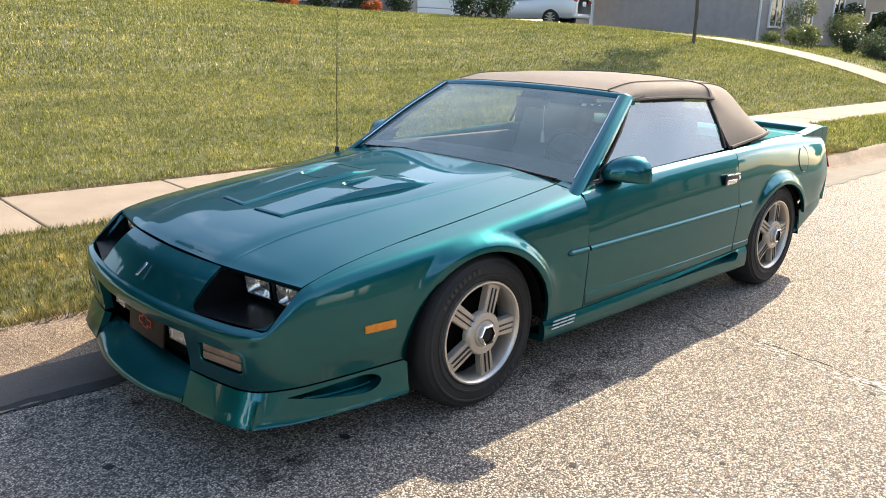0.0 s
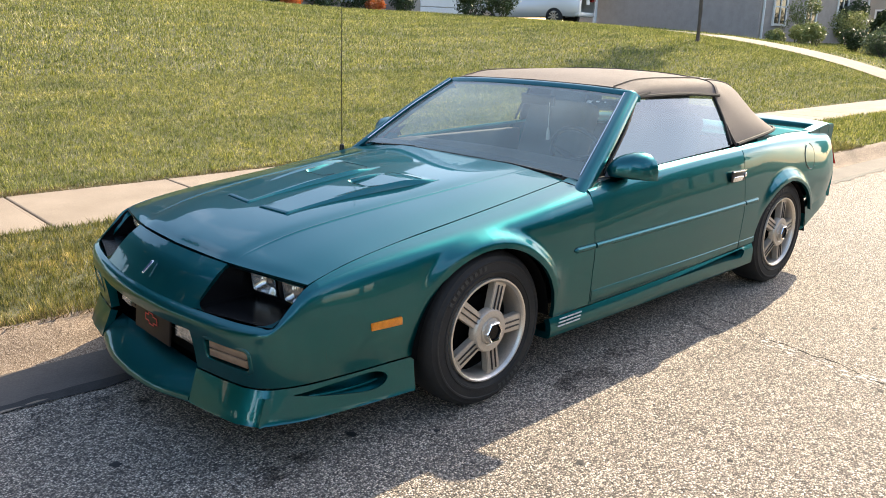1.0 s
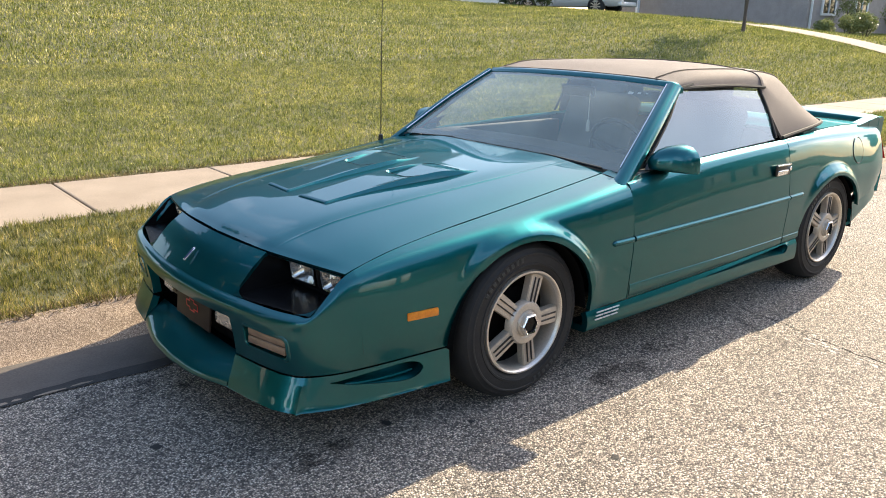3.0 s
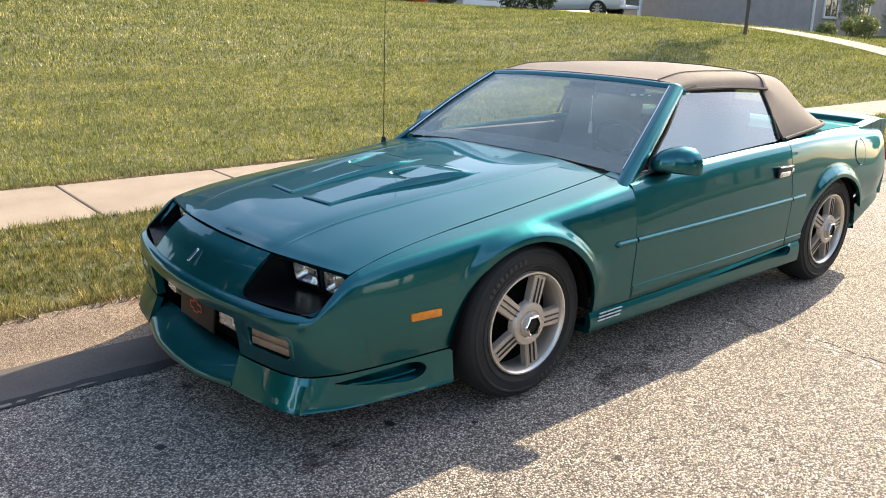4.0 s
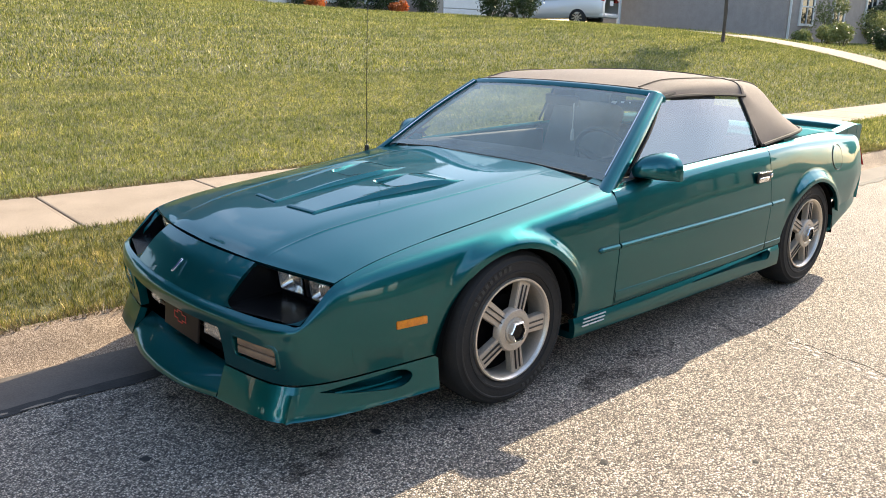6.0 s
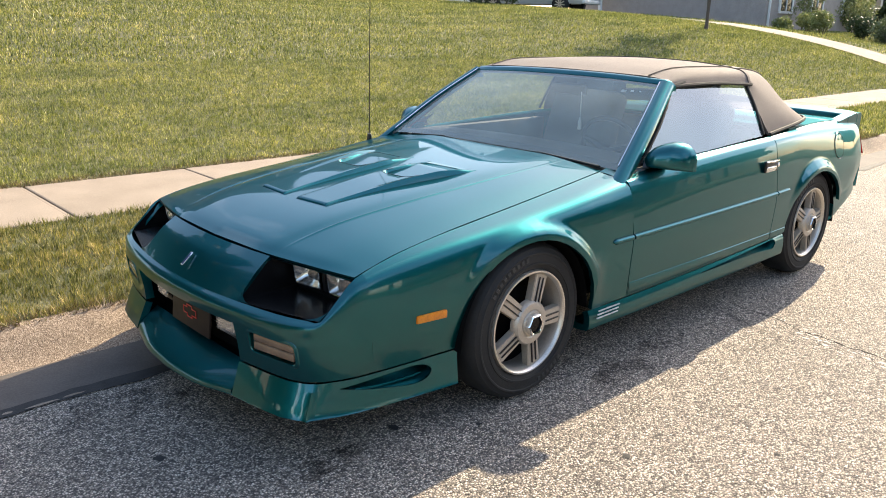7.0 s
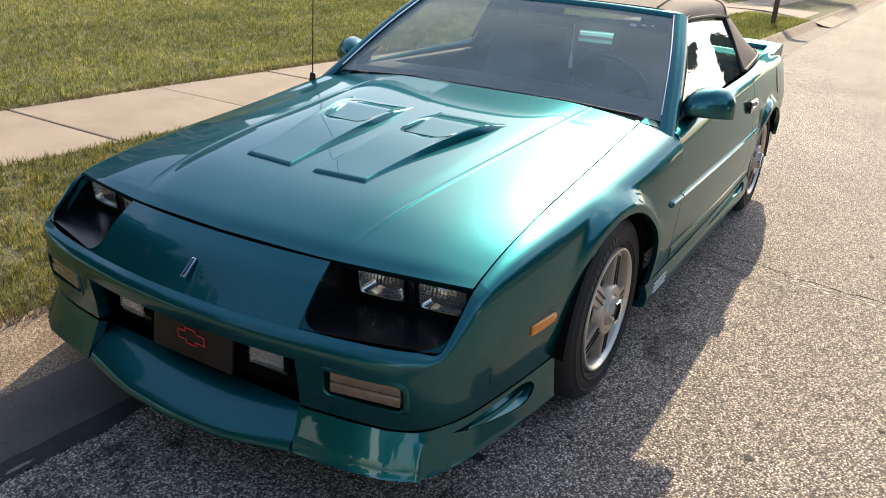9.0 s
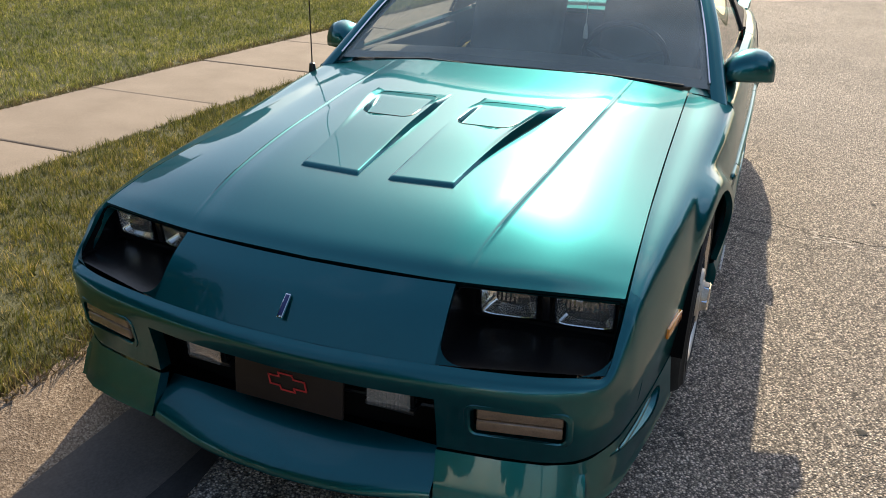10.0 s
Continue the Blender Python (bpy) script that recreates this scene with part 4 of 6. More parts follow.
# wheels
def wheel(x, y, out, lean):
    """One five-spoke alloy wheel with its tyre; out is the side it faces."""
    hub = new("wheel")
    hub.parent = car
    hub.matrix_basis = Matrix.Translation((x, y, 0.325)) @ Matrix.Rotation(radians(90) * out, 4, "X")
    bm = bmesh.new()
    lathe(bm, [(0.21, -0.2), (0.25, -0.215), (0.295, -0.21), (0.318, -0.185), (0.325, -0.15), (0.325, -0.075), (0.319, -0.035), (0.306, -0.016), (0.303, -0.0125), (0.298, -0.012), (0.288, -0.005), (0.285, -0.0015), (0.279, -0.0015), (0.276, -0.004), (0.255, -0.002), (0.247, -0.0025), (0.245, 0.001), (0.238, 0.0005), (0.236, -0.004), (0.222, -0.008), (0.212, -0.02), (0.21, -0.2)], 64)
    tyre = part("tyre", bm, rubber, hub)
    for a0, count in ((0.95, 9), (3.9, 6)):
        for k in range(count):
            bm = bmesh.new()
            box(bm, (0.016, 0.02, 0.004), (0, 0.267, -0.0015), None, 0.0015, 1)
            bmesh.ops.rotate(bm, verts=bm.verts[:], cent=(0, 0, 0), matrix=Matrix.Rotation(a0 - 0.1 * k, 3, "Z"))
            part("raised_mark", bm, tyre_mark, tyre)
    bm = bmesh.new()
    lathe(bm, [(0.2, -0.19), (0.196, -0.1), (0.19, -0.05), (0.194, -0.025), (0.2, -0.01), (0.206, -0.003), (0.213, -0.004), (0.214, -0.02)], 64)
    rim = part("rim", bm, silver, hub)
    bm = bmesh.new()
    lathe(bm, [(0.197, -0.014), (0.2005, -0.006), (0.206, -0.001), (0.2125, -0.002), (0.215, -0.012)], 64)
    part("rim_lip", bm, polished, rim, "bright machined lip")
    bm = bmesh.new()
    lathe(bm, [(0.001, -0.075), (0.13, -0.078), (0.135, -0.1), (0.198, -0.11)], 40)
    part("brake_disc", bm, dark_void, hub)
    for k in range(5):
        bm = bmesh.new()
        prism(bm, [(-0.03, 0.05), (-0.036, 0.2), (0.036, 0.2), (0.03, 0.05)], 0.035)
        for v in bm.verts:
            v.co.z += -0.004 - 0.014 * smoothstep(0.08, 0.2, v.co.y)
        turn = Matrix.Rotation(2 * math.pi * k / 5 - lean, 3, "Z")
        bmesh.ops.bevel(bm, geom=bm.edges[:], offset=0.003, segments=2, affect="EDGES")
        bmesh.ops.rotate(bm, verts=bm.verts[:], cent=(0, 0, 0), matrix=turn)
        spk = part("spoke", bm, silver, hub)
        for dx in (-0.011, 0.011):
            bm = bmesh.new()
            box(bm, (0.005, 0.1, 0.006), (dx, 0.135, -0.0098), Matrix.Rotation(-0.115, 4, "X"))
            bmesh.ops.rotate(bm, verts=bm.verts[:], cent=(0, 0, 0), matrix=turn)
            part("groove", bm, black_plastic, spk)
    bm = bmesh.new()
    r = lathe(bm, [(0.092, -0.03), (0.089, -0.004), (0.083, 0.003), (0.06, 0.004), (0.054, 0.0), (0.05, 0.008), (0.046, 0.009), (0.044, 0.022), (0.04, 0.026), (0.036, 0.024)], 40)
    part("hub_plate", bm, silver, hub)
    bm = bmesh.new()
    lathe(bm, [(0.047, 0.008), (0.046, 0.024), (0.041, 0.0285), (0.036, 0.026)], 6)
    part("hub_ring", bm, chrome, hub, "chrome six-sided centre ring")
    bm = bmesh.new()
    bm.faces.new(lathe(bm, [(0.036, 0.024), (0.033, 0.019)], 24)[-1])
    part("hub_cap", bm, bezel_black, hub)
    return hub


for x, lean in ((0.0, 0.37), (2.575, 0.21)):
    wheel(x, -0.878, 1, lean)
    wheel(x, 0.878, -1, lean)
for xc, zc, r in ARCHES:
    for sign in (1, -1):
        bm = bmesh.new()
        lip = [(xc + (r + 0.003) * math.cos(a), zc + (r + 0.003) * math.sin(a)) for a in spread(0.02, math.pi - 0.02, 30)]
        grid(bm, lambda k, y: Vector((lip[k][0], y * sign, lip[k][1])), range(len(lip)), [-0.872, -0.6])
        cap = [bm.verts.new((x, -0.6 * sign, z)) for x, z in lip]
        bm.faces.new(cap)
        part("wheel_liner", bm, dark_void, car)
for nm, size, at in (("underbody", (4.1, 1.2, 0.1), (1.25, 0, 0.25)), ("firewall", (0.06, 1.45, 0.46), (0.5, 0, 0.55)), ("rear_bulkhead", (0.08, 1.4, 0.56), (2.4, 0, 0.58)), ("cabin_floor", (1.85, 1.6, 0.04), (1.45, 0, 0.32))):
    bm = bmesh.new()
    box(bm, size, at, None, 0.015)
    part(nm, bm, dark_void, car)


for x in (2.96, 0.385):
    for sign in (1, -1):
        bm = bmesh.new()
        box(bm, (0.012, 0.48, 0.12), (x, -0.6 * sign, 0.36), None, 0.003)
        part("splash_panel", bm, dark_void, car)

# hood blisters with their rear openings
def blister_out(x):
    return 0.242 + 0.118 * max((x + 0.52) / 0.71, 0) ** 1.5


def blister(sign):
    """A low raised panel that swells to the rear, with a sunken floor in its rear half."""
    x0, x1 = -0.525, 0.195
    def point(p, q):
        x = x0 + (x1 - x0) * p - 0.012 * (1 - q) * (1 - p)
        yi, yo = 0.042 + 0.013 * p, blister_out(x)
        y = yi + (yo - yi) * q
        near = min(q * (yo - yi), (1 - q) * (yo - yi), p * (x1 - x0))
        e = smoothstep(0, 0.010, near)
        tail = 1 - smoothstep(0.0, 0.19, x)
        h = (0.008 + 0.011 * smoothstep(-0.5, -0.1, x)) * (0.1 + 0.9 * tail)
        a_, b_, c_ = (q - 0.11) * (yo - yi), (0.86 - q) * (yo - yi), x + 0.118
        r_ = 0.04
        rim_d = min(a_, b_, c_)
        for side_d in (a_, b_):
            if side_d < r_ and c_ < r_:
                rim_d = min(rim_d, r_ - math.hypot(r_ - side_d, r_ - c_))
        floor_h = min(0.001 + 0.05 * max(x + 0.118, 0), h)
        h2 = h + (floor_h - h) * smoothstep(0, 0.006, rim_d)
        h2 += 0.008 * smoothstep(-0.35, 0.05, x) * (1 - smoothstep(0.12, 0.195, x)) * math.exp(-((q - 0.95) / 0.045) ** 2)
        return Vector((x, -y, hood_z(x, y) - 0.004 + e * (h2 + 0.004)))
    bm = bmesh.new()
    qs = [0, 0.02, 0.04, 0.07, 0.1, 0.115, 0.13] + spread(0.13, 0.85, 30)[1:] + [0.865, 0.88, 0.91, 0.935, 0.955, 0.975, 1]
    ps = [0, 0.007, 0.014, 0.03] + spread(0.03, 0.565, 14)[1:] + spread(0.565, 0.65, 16)[1:] + spread(0.65, 0.97, 14)[1:] + [0.98, 0.99, 1]
    grid(bm, point, ps, qs)
    if sign < 0:
        flipped(bm)
    ob = part("hood_blister", bm, paint, hood, smooth=50)
    # fine dark joint round the sunken panel
    bm = bmesh.new()
    path = []
    xa, xb, qa, qb = -0.119, 0.15, 0.11, 0.86
    for cx, cq, a0 in ((xa + 0.04, qb - 0.15, 90), (xa + 0.04, qa + 0.15, 180), (xb - 0.03, qa + 0.12, 270), (xb - 0.03, qb - 0.12, 360)):
        rx, rq = (0.04, 0.15) if cx < 0 else (0.03, 0.12)
        for k in range(7):
            a = radians(a0 + 15 * k)
            path.append((cx + rx * math.cos(a), cq + rq * math.sin(a)))
    pts = [point((x - x0) / (x1 - x0), q) + Vector((0, 0, 0.0006)) for x, q in path + path[:1]]
    tube(bm, pts, 0.0011, 5)
    if sign < 0:
        flipped(bm)
    part("panel_joint", bm, black_plastic, ob)


blister(1), blister(-1)

# headlamp pockets with their two lamps each
for sign in (1, -1):
    bm = bmesh.new()
    c = {"ib": (-0.998, 0.394, 0.512), "ob": (-0.9, 0.746, 0.517), "it": (-0.858, 0.382, 0.64), "ot": (-0.77, 0.752, 0.636), "ifb": (-0.75, 0.388, 0.522), "ofb": (-0.728, 0.75, 0.526), "ift": (-0.74, 0.385, 0.645), "oft": (-0.72, 0.75, 0.632)}
    vv = {k: bm.verts.new((x, -y * sign, z)) for k, (x, y, z) in c.items()}
    for f in ("ib ob ofb ifb", "ifb ofb oft ift", "ib ifb ift it", "ob ot oft ofb", "it ift oft ot"):
        bm.faces.new([vv[k] for k in f.split()])
    inner = [e for e in bm.edges if len(e.link_faces) == 2]
    bmesh.ops.bevel(bm, geom=inner, offset=0.008, segments=2, affect="EDGES")
    bezel = part("headlamp_bezel", bm, bezel_black, car, "black recessed headlamp pocket")
    for y, x, w in ((0.482, -0.762, 0.134), (0.662, -0.742, 0.134)):
        m = Matrix.Translation((x, -y * sign, 0.588)) @ Matrix.Rotation(radians(-8), 4, "Y") @ Matrix.Rotation(0.12 * sign, 4, "Z")
        bm = bmesh.new()
        def around(k, d, n=32):
            """One rounded-rectangle ring of the lamp bowl, k of its full size at depth d."""
            out_ = []
            for i in range(n):
                a = 2 * math.pi * (i + 0.5) / n
                c_, s_ = math.cos(a), math.sin(a)
                e_ = 0.35 + 0.65 * (1 - k)
                out_.append(m @ Vector((d, w / 2 * k * math.copysign(abs(c_) ** e_, c_), 0.043 * k * math.copysign(abs(s_) ** e_, s_))))
            return out_
        rings_ = [[bm.verts.new(p) for p in around(k, 0.04 - 0.05 * k ** 2)] for k in (0.12, 0.25, 0.4, 0.55, 0.7, 0.85, 0.95, 1.0)]
        for a, b in zip(rings_, rings_[1:]):
            for k in range(32):
                bm.faces.new((a[k], a[(k + 1) % 32], b[(k + 1) % 32], b[k]))
        bm.faces.new(rings_[0])
        lampo = part("headlamp", bm, reflector, car, "clear rectangular sealed-beam headlamp", smooth=60)
        bm = bmesh.new()
        tube(bm, around(1.0, -0.012) + around(1.0, -0.012)[:1], 0.003, 6)
        part("lamp_rim", bm, chrome, lampo)
        bm = bmesh.new()
        n = 26
        def flute(i, k):
            yy, zz = -w / 2 + w * i / n, -0.042 + 0.084 * k
            return m @ Vector((-0.013 - 0.014 * (1 - (2 * yy / w) ** 2) * (1 - (zz / 0.042) ** 2) - (0.0022 if i % 2 else 0.0), yy, zz))
        grid(bm, flute, range(n + 1), spread(0, 1, 8))
        part("lens", bm, lens_glass, lampo, smooth=0)
    # rounded lower corners of the opening
    for cx, cy, cz, ax, ay, az, bx, by, bz in ((-1.0, 0.391, 0.5145, -0.960, 0.388, 0.56, -0.986, 0.452, 0.5155), (-0.902, 0.749, 0.5205, -0.868, 0.755, 0.551, -0.93, 0.69, 0.5175)):
        bm = bmesh.new()
        C, A, B = (Vector((x, -y * sign, z)) for x, y, z in ((cx, cy, cz), (ax, ay, az), (bx, by, bz)))
        arc = [A * (1 - t) ** 2 + (C * 0.85 + (A + B) * 0.075) * 2 * t * (1 - t) + B * t * t for t in spread(0, 1, 8)]
        vs_ = [bm.verts.new(p + Vector((0, 0, 0.001))) for p in [C] + arc]
        for k in range(1, len(vs_) - 1):
            bm.faces.new((vs_[0], vs_[k], vs_[k + 1]))
        bmesh.ops.solidify(bm, geom=bm.faces[:], thickness=0.004)
        part("corner_fillet", bm, paint, bezel)
    bm = bmesh.new()
    box(bm, (0.03, 0.02, 0.075), (-0.748, -0.572 * sign, 0.583), Matrix.Rotation(radians(-8), 4, "Y"), 0.004)
    part("lamp_divider", bm, black_plastic, bezel)

# turn signals, fog lamps, grille panel and front plate
for sign in (1, -1):
    m = Matrix.Translation((-0.966, -0.583 * sign, 0.400)) @ Matrix.Rotation(0.215 * sign, 4, "Z")
    bm = bmesh.new()
    box(bm, (0.02, 0.235, 0.085), m @ Vector((0.026, 0, 0)), Matrix.Rotation(0.215 * sign, 4, "Z"), 0.004)
    ts = part("turn_signal", bm, bezel_black, car, "beige turn-signal lamp in a rounded recess")
    for dz in (-0.0155, 0.0155):
        bm = bmesh.new()
        box(bm, (0.03, 0.192, 0.0295), m @ Vector((-0.001, 0, dz)), Matrix.Rotation(0.215 * sign, 4, "Z"), 0.005, 3)
        part("lens", bm, beige_lens, ts)
    bm = bmesh.new()
    rings_ = []
    for w_, h_, r_, deep in ((0.118, 0.049, 0.026, 0.001), (0.116, 0.047, 0.025, -0.0025), (0.108, 0.039, 0.02, -0.003), (0.104, 0.0355, 0.017, 0.0), (0.102, 0.0335, 0.016, 0.02)):
        row = []
        for a in range(32):
            t_ = 2 * math.pi * (a + 0.5) / 32
            cy_, cz_ = math.copysign(w_ - r_, math.cos(t_)), math.copysign(h_ - r_, math.sin(t_))
            y_, z_ = -0.583 + cy_ + r_ * math.cos(t_), 0.396 + cz_ + r_ * math.sin(t_)
            s_ = front.solve_s(1.1, 1, y_)
            v_ = front.solve_v(s_, 2, z_)
            s_ = front.solve_s(v_, 1, y_)
            p_ = front.at(s_, front.solve_v(s_, 2, z_))
            row.append(bm.verts.new((p_.x + deep, p_.y * sign, p_.z)))
        rings_.append(row)
    for a, b in zip(rings_, rings_[1:]):
        for k in range(32):
            bm.faces.new((a[k], a[(k + 1) % 32], b[(k + 1) % 32], b[k]))
    bmesh.ops.recalc_face_normals(bm, faces=bm.faces[:])
    part("surround", bm, paint, ts)
    m = Matrix.Translation((-0.978, -0.265 * sign, 0.383)) @ Matrix.Rotation(0.1 * sign, 4, "Z")
    bm = bmesh.new()
    box(bm, (0.06, 0.122, 0.06), m @ Vector((0.036, 0, 0)), Matrix.Rotation(0.1 * sign, 4, "Z"), 0.006)
    fog = part("fog_lamp", bm, bezel_black, car, "clear fog lamp with fluted lens")
    bm = bmesh.new()
    bowl = Loft(*[[m @ Vector((0.004 - 0.006 * abs(a) ** 2, a * 0.054, b * 0.024)) for a in (-1, -0.5, 0, 0.5, 1)] for b in (-1, 0, 1)])
    grid(bm, bowl.at, spread(0, 4, 12), spread(0, 2, 6))
    part("reflector", bm, fog_bowl, fog)
    bm = bmesh.new()
    cols = [(bm.verts.new(m @ Vector((-0.008 - 0.005 * (i % 2), -0.055 + 0.005 * i, -0.025))), bm.verts.new(m @ Vector((-0.008 - 0.005 * (i % 2), -0.055 + 0.005 * i, 0.025)))) for i in range(23)]
    for a, b in zip(cols, cols[1:]):
        bm.faces.new((a[0], b[0], b[1], a[1]))
    part("lens", bm, lens_glass, fog, smooth=0)
    bm = bmesh.new()
    box(bm, (0.05, 0.13, 0.012), m @ Vector((0.03, 0, -0.036)), None, 0.003)
    part("bracket", bm, black_plastic, fog)
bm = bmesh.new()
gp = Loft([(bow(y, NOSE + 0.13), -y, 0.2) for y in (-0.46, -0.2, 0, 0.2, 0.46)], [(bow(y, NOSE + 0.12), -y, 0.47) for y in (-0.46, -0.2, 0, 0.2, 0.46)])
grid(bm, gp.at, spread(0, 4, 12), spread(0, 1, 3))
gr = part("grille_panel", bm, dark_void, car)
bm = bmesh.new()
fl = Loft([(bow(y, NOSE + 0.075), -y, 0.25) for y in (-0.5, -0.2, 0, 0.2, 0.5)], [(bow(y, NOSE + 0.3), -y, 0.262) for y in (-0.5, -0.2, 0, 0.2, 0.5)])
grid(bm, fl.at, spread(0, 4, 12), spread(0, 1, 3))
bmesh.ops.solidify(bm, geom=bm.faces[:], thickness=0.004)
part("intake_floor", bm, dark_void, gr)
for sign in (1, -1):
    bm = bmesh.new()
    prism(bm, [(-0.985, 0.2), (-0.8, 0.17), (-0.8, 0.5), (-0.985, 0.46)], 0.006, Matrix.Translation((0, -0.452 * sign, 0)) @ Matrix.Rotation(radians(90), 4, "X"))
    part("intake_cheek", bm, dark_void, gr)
for z in (0.345, 0.385, 0.42):
    bm = bmesh.new()
    tube(bm, [(bow(y, NOSE + 0.105), -y, z) for y in spread(-0.42, 0.42, 12)], 0.006, 6)
    part("grille_bar", bm, black_plastic, gr)
bm = bmesh.new()
PL = Matrix.Translation((-0.988, 0.01, 0.352)) @ Matrix.Rotation(radians(6), 4, "Y")
box(bm, (0.012, 0.315, 0.125), (0, 0, 0), None, 0.005)
for v in bm.verts:
    v.co = PL @ (v.co + Vector((0.1 * v.co.y ** 2, 0, 0)))
plate_brown = mottled("plate_plastic", (0.018, 0.011, 0.0085), (0.028, 0.018, 0.0135), 9, 0.55, 0.02, 300)
bsdf(plate_brown).inputs["Specular IOR Level"].default_value = 0.3
plate = part("front_plate", bm, plate_brown, car, "dark brown plastic front plate with red outlined mark")


def outline_mark(shape, width, h):
    """A raised closed line along a flat outline (y, z), facing the front."""
    bm = bmesh.new()
    n = len(shape)
    for i in range(n):
        a, b = Vector((0, *shape[i])), Vector((0, *shape[(i + 1) % n]))
        d = (b - a).normalized()
        k = Vector((0, -d.z, d.y)) * width / 2
        q0 = [a - d * width / 2 + k, b + d * width / 2 + k, b + d * width / 2 - k, a - d * width / 2 - k]
        lo = [bm.verts.new(p) for p in q0]
        hi = [bm.verts.new(p + Vector((-h, 0, 0))) for p in q0]
        bm.faces.new(hi)
        for j in range(4):
            bm.faces.new((lo[j], lo[(j + 1) % 4], hi[(j + 1) % 4], hi[j]))
    return bm


bm = outline_mark([(-0.052, 0.012), (-0.02, 0.012), (-0.016, 0.022), (0.024, 0.022), (0.02, 0.012), (0.052, 0.012), (0.046, -0.012), (0.018, -0.012), (0.014, -0.022), (-0.026, -0.022), (-0.022, -0.012), (-0.058, -0.012)], 0.004, 0.0015)
for v in bm.verts:
    v.co = PL @ (v.co + Vector((-0.0065, 0, 0.006)))
part("plate_mark", bm, red_paint, plate, "red outlined emblem")
bm = bmesh.new()
box(bm, (0.062, 0.015, 0.007), (0, 0, 0), None, 0.002)
for v in bm.verts:
    v.co = Matrix.Translation((-0.992, 0.0, 0.5735)) @ Matrix.Rotation(radians(-42), 4, "Y") @ v.co
em = part("nose_emblem", bm, chrome, car, "small silver and dark nose emblem")
bm = bmesh.new()
box(bm, (0.054, 0.0105, 0.004), (0, 0, 0), None, 0.001)
for v in bm.verts:
    v.co = Matrix.Translation((-0.9935, 0.0, 0.576)) @ Matrix.Rotation(radians(-42), 4, "Y") @ v.co
part("inlay", bm, material("deep_blue_enamel", (0.02, 0.03, 0.12), 0.3), em)

